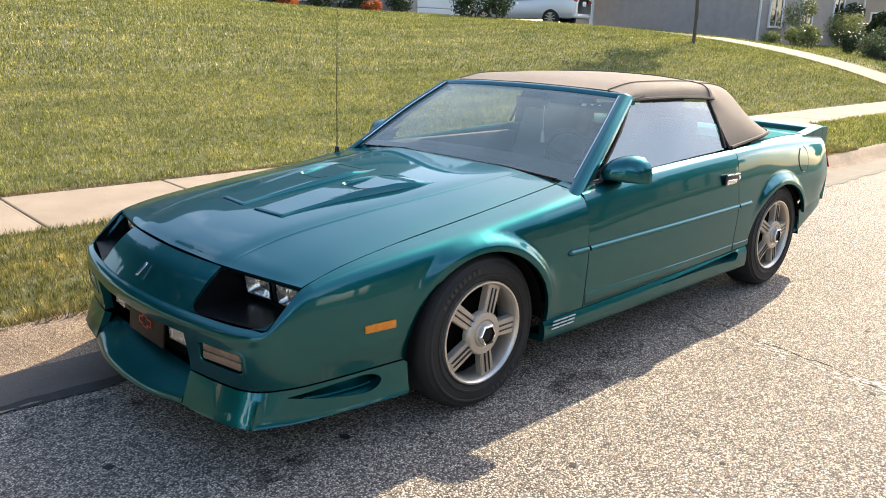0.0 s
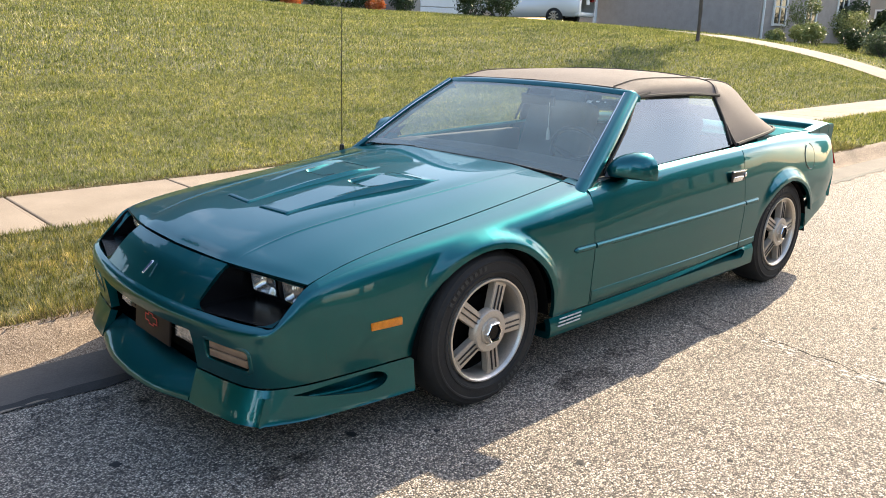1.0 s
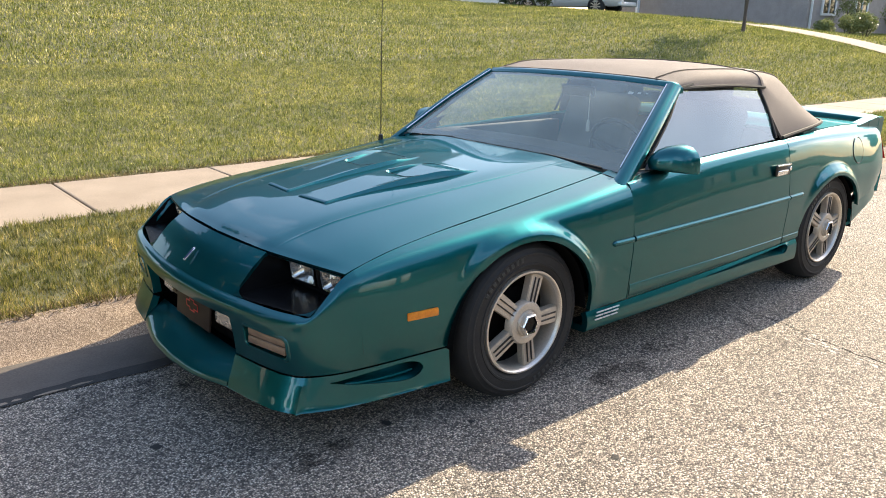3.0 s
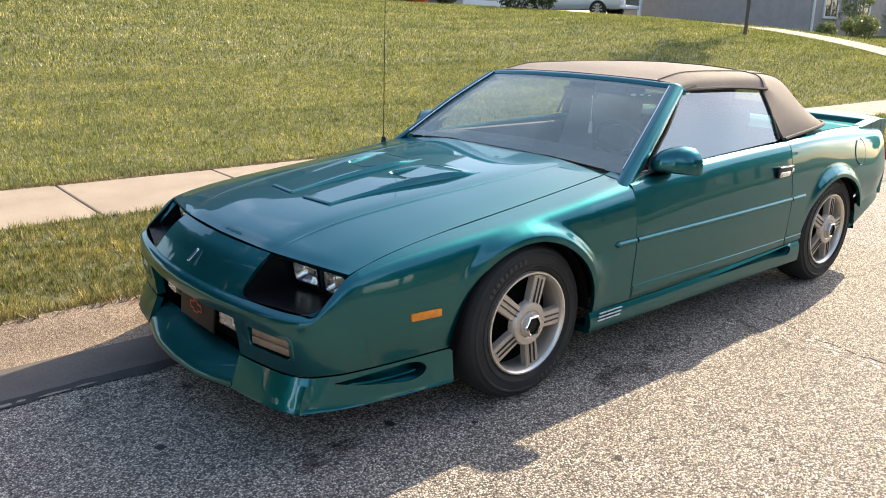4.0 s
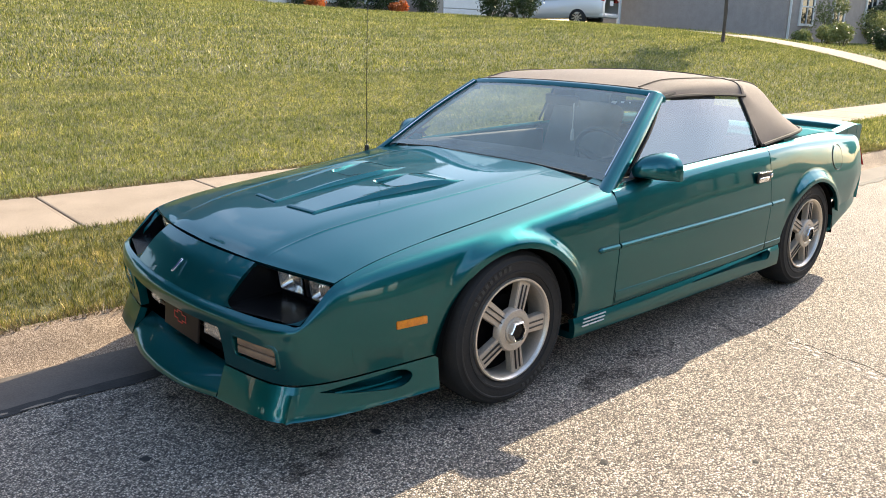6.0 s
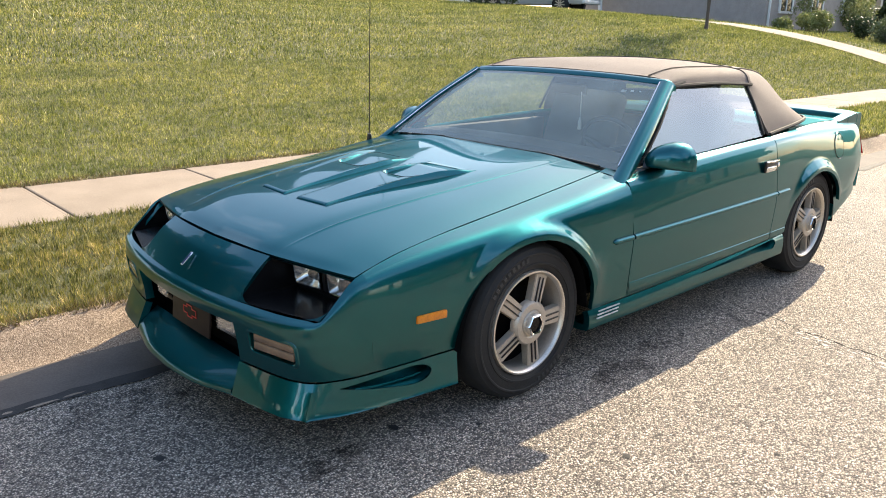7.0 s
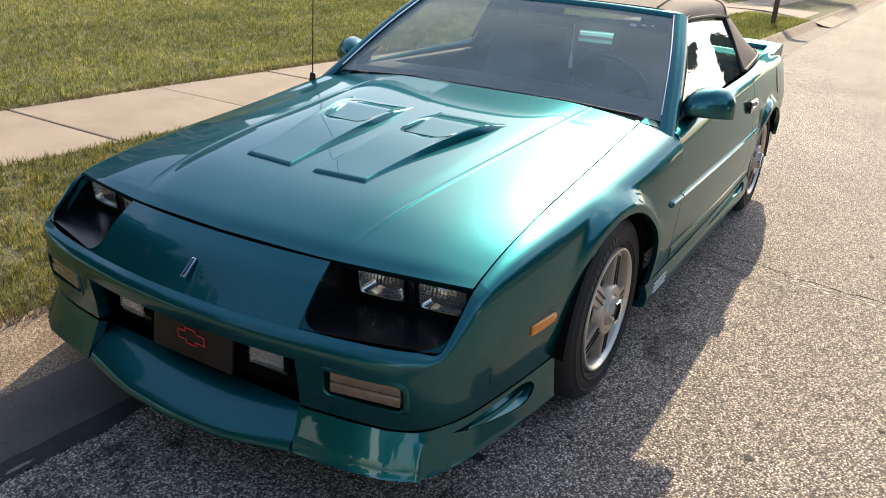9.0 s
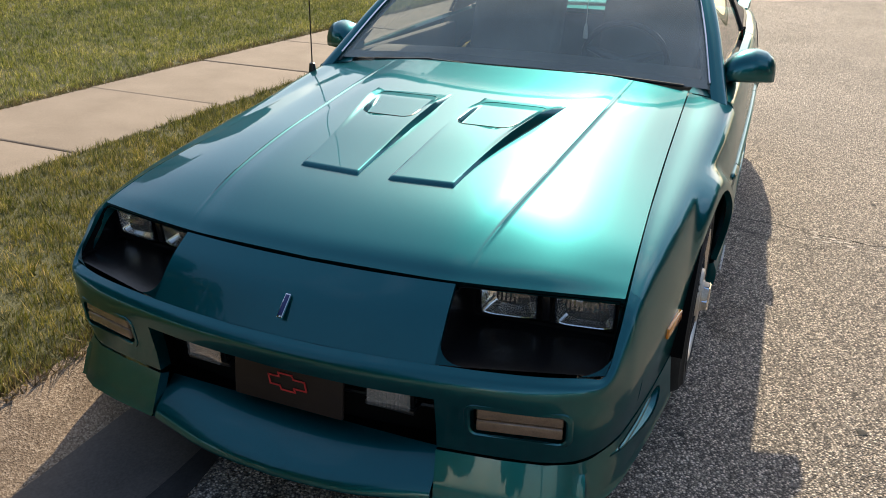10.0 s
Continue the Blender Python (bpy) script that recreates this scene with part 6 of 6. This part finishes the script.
# ---- houses ----
def window(parent, x, y, z, w, h, face, arched=False):
    """A white-framed window in a wall that faces -y (face 0), +y (face 2) or -x (face 1)."""
    m = Matrix.Translation((x, y, z)) @ Matrix.Rotation((0, -math.pi / 2, math.pi)[face], 4, "Z")
    def ring_bar(bm, half_w, half_h, wide, y0, y1):
        """A rectangular frame, wide across its bars, from depth y0 to y1."""
        loops = []
        for k, y in ((0, y0), (0, y1), (wide, y1), (wide, y0)):
            loops.append([bm.verts.new(m @ Vector((sx * (half_w - k), y, sz * (half_h - k)))) for sx, sz in ((-1, -1), (1, -1), (1, 1), (-1, 1))])
        for p, q in zip(loops, loops[1:] + loops[:1]):
            for k in range(4):
                bm.faces.new((p[k], p[(k + 1) % 4], q[(k + 1) % 4], q[k]))
    bm = bmesh.new()
    ring_bar(bm, w / 2 + 0.05, h / 2 + 0.05, 0.1, 0.015, -0.055)
    win_ = part("window", bm, white_trim, parent, smooth=0)
    bm = bmesh.new()
    a_, b_, wi, hi = 0.03, 0.025, w / 2 - 0.05, h / 2 - 0.05
    cross = [(-a_, -hi), (a_, -hi), (a_, -b_), (wi, -b_), (wi, b_), (a_, b_), (a_, hi), (-a_, hi), (-a_, b_), (-wi, b_), (-wi, -b_), (-a_, -b_)]
    prism(bm, cross, 0.03, m @ Matrix.Translation((0, -0.05, 0)) @ Matrix.Rotation(radians(90), 4, "X"))
    part("muntin", bm, white_trim, win_, smooth=0)
    if arched:
        bm = bmesh.new()
        tube(bm, [m @ Vector((w / 2 * math.cos(a), -0.02, h / 2 + w / 2 * math.sin(a))) for a in spread(0, math.pi, 14)], 0.06, 6)
        part("arch_trim", bm, white_trim, win_, smooth=0)
        for a in (0.8, 1.57, 2.34):
            bm = bmesh.new()
            tube(bm, [m @ Vector((0, -0.02, h / 2)), m @ Vector((w / 2 * math.cos(a), -0.02, h / 2 + w / 2 * math.sin(a)))], 0.03, 5)
            part("fan_bar", bm, white_trim, win_, smooth=0)
    bm = bmesh.new()
    box(bm, (w, 0.03, h), (0, 0.0, 0))
    for v in bm.verts:
        v.co = m @ v.co
    part("pane", bm, pane_glass, win_, smooth=0)
    if arched:
        bm = bmesh.new()
        prism(bm, [(w / 2 * math.cos(a), w / 2 * math.sin(a)) for a in spread(0, math.pi, 14)], 0.03, m @ Matrix.Translation((0, -0.012, h / 2)) @ Matrix.Rotation(radians(90), 4, "X"))
        part("arched_pane", bm, pane_glass, win_, smooth=0)


def house(x, y, z, w, d, h, rise, wall_mat, label, along_x=True):
    """A gabled house whose near corner is at x, y; w along x, d along y."""
    t = tagged(new("house"), label, "house")
    t.location = (x, y, z)
    bm = bmesh.new()
    box(bm, (w, d, h + 1.0), (w / 2, d / 2, h / 2 - 0.5))
    if along_x:
        for px in (0, w):
            bm.faces.new([bm.verts.new(p) for p in ((px, 0, h), (px, d, h), (px, d / 2, h + rise))])
    else:
        for py in (0, d):
            bm.faces.new([bm.verts.new(p) for p in ((0, py, h), (w, py, h), (w / 2, py, h + rise))])
    part("wall", bm, wall_mat, t, smooth=0)
    o = 0.5
    for sgn in (0, 1):
        bm = bmesh.new()
        if along_x:
            e = -o if sgn == 0 else d + o
            pts = [(-o, e, h - o * rise * 2 / d), (w + o, e, h - o * rise * 2 / d), (w + o, d / 2, h + rise + 0.02), (-o, d / 2, h + rise + 0.02)]
        else:
            e = -o if sgn == 0 else w + o
            pts = [(e, -o, h - o * rise * 2 / w), (e, d + o, h - o * rise * 2 / w), (w / 2, d + o, h + rise + 0.02), (w / 2, -o, h + rise + 0.02)]
        bm.faces.new([bm.verts.new(p) for p in pts])
        bmesh.ops.solidify(bm, geom=bm.faces[:], thickness=0.18)
        part("roof", bm, shingle, t, smooth=0)
    return t


ha = house(3, 22.5, 2.0, 16, 10, 6.6, 3.6, brick_wall, "two-storey brown brick house with white-framed windows above the lawn")
for x, z in ((1.6, 4.4), (12.0, 4.4), (13.8, 4.4), (1.6, 1.4), (3.9, 1.4), (12.0, 1.4), (13.8, 1.4)):
    window(ha, x, -0.02, z, 1.3, 1.6, 0)
window(ha, 4.2, -0.02, 4.1, 1.7, 1.7, 0, True)
window(ha, 7.0, -0.02, 4.1, 2.2, 1.9, 0, True)
window(ha, 9.7, -0.02, 4.1, 1.7, 1.7, 0, True)
window(ha, 7.0, -0.02, 1.5, 2.4, 1.8, 0)
bm = bmesh.new()
box(bm, (1.2, 0.08, 2.1), (9.6, -0.02, 1.05), None, 0.01)
part("door", bm, white_trim, ha)
hg = house(19.2, 22.6, 2.0, 6.8, 7, 3.0, 2.2, siding, "tan attached garage with a panelled white door", False)
bm = bmesh.new()
for k in range(4):
    box(bm, (4.8, 0.06, 0.52), (3.4, -0.02, 0.28 + 0.54 * k), None, 0.02, 1)
part("garage_door", bm, white_trim, hg, smooth=0)
hb = house(31.0, 13.2, 1.45, 12, 9.5, 5.4, 3.0, brick_wall, "grey-brown brick house in its own shade beyond the lawn")
for y, z in ((1.6, 3.9), (4.8, 3.9), (8.0, 3.9)):
    window(hb, -0.02, y, z, 1.1, 1.5, 1)
for x, z in ((1.8, 1.45), (5.0, 1.45), (8.6, 1.45), (1.8, 3.9), (5.0, 3.9), (8.6, 3.9)):
    window(hb, x, -0.02, z, 1.2, 1.5, 0)
for x, y in ((0.2, -0.07), (11.8, -0.07)):
    bm = bmesh.new()
    box(bm, (0.08, 0.08, 5.2), (x, y, 2.6), None, 0.01)
    part("downspout", bm, white_trim, hb)
bm = bmesh.new()
box(bm, (0.14, 0.14, 2.6), (-1.2, 7.6, 1.3), None, 0.01)
part("porch_post", bm, white_trim, hb)
bm = bmesh.new()
box(bm, (0.14, 0.14, 2.6), (-1.2, 9.2, 1.3), None, 0.01)
part("porch_post", bm, white_trim, hb)
bm = bmesh.new()
box(bm, (1.5, 2.4, 0.18), (-0.7, 8.4, 2.68), None, 0.01)
part("porch_roof", bm, shingle, hb)
hc = house(50, 13, 1.2, 12, 9, 5.4, 3.0, siding, "tan house farther along the street")
for y, z in ((1.6, 3.9), (6.0, 3.9), (1.6, 1.4), (6.0, 1.4)):
    window(hc, -0.02, y, z, 1.2, 1.5, 1)
# a house farther down the street, added unseen to darken the mirrored low sky
for x0, y0, mt, lb in ((-52, 20, brick_wall, "grey-brown brick house added out of view down the street"),):
    hw = house(x0, y0, 2.4, 16, 10, 6.4, 3.4, mt, lb)
    for x, z in ((2, 4.4), (5.5, 4.4), (10, 4.4), (13.5, 4.4), (2, 1.4), (13.5, 1.4)):
        window(hw, x, -0.02, z, 1.3, 1.6, 0)
for x0, mt, lb in ((-30, siding, "tan house across the street"), (-9, brick_wall, "grey-brown brick house across the street"), (13, siding, "tan house across the street"), (36, brick_wall, "grey-brown brick house across the street")):
    hh = house(x0, -34, 0.4, 14, 10, 5.4, 3.2, mt, lb)
    for x, z in ((2, 4), (5.5, 4), (9, 4), (12, 4), (2, 1.4), (12, 1.4)):
        window(hh, x, 10.02, z, 1.2, 1.5, 2)
# those beyond x = -20 are added out of view, to darken reflections
for x, y, h, sd in ((-14, -17, 8, 21), (-7, -16, 6.5, 20), (-1, -18, 7, 22), (5, -16, 6, 35), (10, -17, 9, 23), (15, -16, 6.5, 36), (21, -17, 7.5, 24), (27, -16, 7, 37), (33, -18, 9, 25), (62, 6, 10, 28), (75, 14, 11, 29), (70, -14, 10, 30), (90, 3, 12, 31), (-45, -13, 10, 34),  (-26, 9, 8, 42), (-36, 11, 9, 43), (-30, -14, 9, 46)):
    tree(x, y, ground_z(x, y), h, 0.15, h * 0.36, 8000, sd, "broad leafy street tree among the houses", 0.24, 0.33)


# dense unseen trees, added to darken what the car's paint and glass mirror
for x, y, h, sd in ((-7.4, 1.7, 5.5, 54), (-12, 1.7, 7, 55), (-5.5, 14.5, 9.5, 50), (-12, 12.5, 9.5, 51), (-19, 12, 10, 52), (-12.5, 19, 13, 53), (-18, 1.7, 6.5, 59), (-25, 1.8, 7, 60), (-38, 2.1, 9, 44), (-50, -10.4, 12, 45), (-58, 2.4, 11, 57), (52, -10.6, 8, 58)):
    tree(x, y, ground_z(x, y), h, 0.017 * h, h * 0.36, 15000, sd, "dense dark-leaved tree beside the sidewalk, added out of view", 0.3, 0.14)


# ---- silver car on the upper driveway ----
sc = tagged(new("parked_car"), "silver sedan parked on the driveway above the lawn", "car")
sc.matrix_basis = Matrix.Translation((21.8, 15.2, lawn_z(21.6, 15.5) - 0.08)) @ Matrix.Rotation(radians(106), 4, "Z")
bm = bmesh.new()
secs = [(0.0, 0.66, 0.4, 0.98), (0.12, 0.82, 0.32, 1.06), (0.9, 0.89, 0.33, 1.1), (1.8, 0.9, 0.3, 0.98), (3.2, 0.9, 0.3, 0.95), (4.2, 0.84, 0.33, 0.8), (4.65, 0.6, 0.36, 0.62)]
body_l = Loft(*[[(x, -w * 0.9, z0), (x, -w, z0 + 0.18), (x, -w, (z0 + z1) / 2 + 0.08), (x, -w * 0.88, z1 - 0.05), (x, -w * 0.5, z1), (x, 0, z1 + 0.01)] for x, w, z0, z1 in secs])
grid(bm, body_l.at, spread(0, 5, 20), spread(0, 6, 40))
mirrored(bm)
part("body", bm, silver_paint, sc)
bm = bmesh.new()
cab = Loft(*[[(x, -w, z0), (x, -w * 0.9, (z0 + z1) / 2), (x, -w * 0.78, z1 - 0.04), (x, -w * 0.4, z1), (x, 0, z1)] for x, w, z0, z1 in ((0.35, 0.72, 1.05, 1.1), (1.1, 0.8, 1.02, 1.42), (2.0, 0.82, 0.95, 1.47), (2.7, 0.8, 0.93, 1.38), (3.4, 0.74, 0.9, 0.98))])
grid(bm, cab.at, spread(0, 4, 16), spread(0, 4, 24))
mirrored(bm)
part("cabin", bm, pane_glass, sc)
bm = bmesh.new()
rf = Loft(*[[(x, -w * 0.8, z1 - 0.04), (x, -w * 0.4, z1), (x, 0, z1 + 0.01)] for x, w, z1 in ((0.9, 0.8, 1.37), (1.4, 0.82, 1.475), (2.0, 0.83, 1.49), (2.5, 0.82, 1.45))])
grid(bm, rf.at, spread(0, 2, 8), spread(0, 3, 10))
mirrored(bm)
bmesh.ops.solidify(bm, geom=bm.faces[:], thickness=0.03)
part("roof", bm, silver_paint, sc)
for x in (0.95, 3.65):
    for sgn in (1, -1):
        w = new("wheel")
        w.parent = sc
        w.matrix_basis = Matrix.Translation((x, -0.875 * sgn, 0.31)) @ Matrix.Rotation(radians(90) * sgn, 4, "X")
        bm = bmesh.new()
        lathe(bm, [(0.2, -0.2), (0.3, -0.19), (0.315, -0.15), (0.315, -0.03), (0.3, 0.03), (0.22, 0.045), (0.21, 0.03)], 32)
        part("tyre", bm, rubber, w)
        bm = bmesh.new()
        lathe(bm, [(0.215, 0.03), (0.2, 0.035), (0.19, 0.0), (0.001, -0.02)], 32)
        rm = part("rim", bm, black_plastic, w)
        for k in range(9):
            bm = bmesh.new()
            box(bm, (0.035, 0.18, 0.02), (0, 0.105, 0.025))
            bmesh.ops.rotate(bm, verts=bm.verts[:], cent=(0, 0, 0), matrix=Matrix.Rotation(2 * math.pi * k / 9, 3, "Z"))
            part("spoke", bm, silver, rm)
for sgn in (1, -1):
    bm = bmesh.new()
    box(bm, (0.14, 0.2, 0.14), (0.1, -0.68 * sgn, 0.92), Matrix.Rotation(-0.5 * sgn, 4, "Z"), 0.03)
    part("tail_lamp", bm, red_lens, sc)
bm = bmesh.new()
box(bm, (0.02, 0.32, 0.16), (0.02, 0, 0.82), None, 0.004)
part("plate", bm, white_trim, sc)
bm = bmesh.new()
box(bm, (0.16, 1.6, 0.16), (0.1, 0, 0.4), None, 0.05)
part("bumper", bm, silver_paint, sc)


# small white stickers inside the screen's upper corner
for k, (s0, v0, w) in enumerate(((0.3, 1.72, 0.012), (0.42, 1.7, 0.02), (0.55, 1.66, 0.03))):
    bm = bmesh.new()
    grid(bm, lambda a, b: screen.at(s0 + a * w * 3, v0 + b * w * 2.2) + Vector((0.004, 0, -0.003)), [0, 1], [0, 1])
    bmesh.ops.solidify(bm, geom=bm.faces[:], thickness=0.0006)
    part("sticker", bm, white_trim, windshield, smooth=0)


# ---- dark tar spots on the street ----
rng = random.Random(4)
for x, y, r in ((-0.56, -0.71, 0.022), (-0.07, -1.4, 0.016), (0.35, -1.75, 0.012), (-0.95, -1.5, 0.014), (1.4, -1.9, 0.018), (0.9, -2.4, 0.015), (-1.3, -0.35, 0.02), (2.2, -1.6, 0.016), (0.1, -0.55, 0.03), (-0.3, -0.9, 0.013)):
    bm = bmesh.new()
    ring = [bm.verts.new((x + r * rng.uniform(0.6, 1.3) * math.cos(a), y + r * rng.uniform(0.6, 1.3) * math.sin(a), 0.002)) for a in spread(0, 5.8, 10)]
    mid = bm.verts.new((x, y, 0.006))
    for k in range(len(ring)):
        bm.faces.new((ring[k], ring[(k + 1) % len(ring)], mid))
    part("tar_spot", bm, tar, road)

# oil stains soaked into the asphalt, thin and blotchy
oil = material("oil_stain", (0.012, 0.011, 0.01), 0.5)
worn = oil.node_tree.nodes.new("ShaderNodeMixShader")
link(oil, ramp(oil, noise_of(oil, 9.0, 6, 0.7), (0.45, (0.0,) * 3), (0.66, (0.65,) * 3)), worn.inputs[0])
link(oil, oil.node_tree.nodes.new("ShaderNodeBsdfTransparent").outputs[0], worn.inputs[1])
link(oil, bsdf(oil).outputs[0], worn.inputs[2])
link(oil, worn.outputs[0], oil.node_tree.nodes["Material Output"].inputs["Surface"])
for x, y, rx, ry in ((0.52, -0.98, 0.2, 0.1), (0.95, -0.9, 0.16, 0.07), (-0.45, -0.3, 0.3, 0.16), (-1.25, 0.1, 0.28, 0.14), (-0.9, -0.75, 0.18, 0.07)):
    bm = bmesh.new()
    bm.faces.new([bm.verts.new((x + rx * rng.uniform(0.75, 1.15) * math.cos(a), y + ry * rng.uniform(0.75, 1.15) * math.sin(a), 0.0015)) for a in (2 * math.pi * k / 18 for k in range(18))])
    part("oil_stain", bm, oil, road)

# pale mortar slivers left along the seam
for x, y, l, w in ((-1.95, 0.30, 0.11, 0.014), (-1.72, 0.315, 0.035, 0.009), (-1.66, 0.312, 0.03, 0.012), (-1.6, 0.317, 0.022, 0.009), (-1.48, 0.31, 0.07, 0.008), (-1.36, 0.315, 0.05, 0.007), (-2.3, 0.3, 0.09, 0.012)):
    bm = bmesh.new()
    n = 14
    ring = [bm.verts.new((x + l * math.cos(a) * rng.uniform(0.75, 1.1), y + w * math.sin(a) * rng.uniform(0.7, 1.3), 0.006)) for a in (2 * math.pi * k / n for k in range(n))]
    mid = bm.verts.new((x, y, 0.011))
    for k in range(n):
        bm.faces.new((ring[k], ring[(k + 1) % n], mid))
    part("mortar_sliver", bm, concrete, road)

# hairline crack and chalky scuffs across the street
bm = bmesh.new()
pts = []
for k in range(40):
    f = k / 39
    pts.append((1.72 - 0.34 * f + 0.05 * noise.noise(Vector((f * 9, 2, 0))) + 0.012 * noise.noise(Vector((f * 40, 5, 0))), -0.85 - 1.6 * f, 0.0012))
tube(bm, pts, [0.0008 + 0.0014 * abs(noise.noise(Vector((k * 0.7, 8, 0)))) for k in range(40)], 4)
part("road_crack", bm, tar, road)
chalk = mottled("chalky_scuff", (0.5, 0.44, 0.37), (0.76, 0.69, 0.6), 60, 0.9, 0.5, 300)
for k in range(70):
    f = rng.uniform(0, 1)
    x = 1.57 - 0.12 * f + rng.gauss(0, 0.045)
    y = -1.3 - 0.75 * f + rng.gauss(0, 0.02)
    l, w = rng.uniform(0.005, 0.028), rng.uniform(0.003, 0.009)
    bm = bmesh.new()
    n = 9
    ring = [bm.verts.new((x + w * math.sin(a) * rng.uniform(0.5, 1.4) + 0.12 * l * math.cos(a), y + l * math.cos(a) * rng.uniform(0.6, 1.2), 0.0015)) for a in (2 * math.pi * i / n for i in range(n))]
    mid = bm.verts.new((x, y, 0.0035))
    for i in range(n):
        bm.faces.new((ring[i], ring[(i + 1) % n], mid))
    part("scuff", bm, chalk, road)
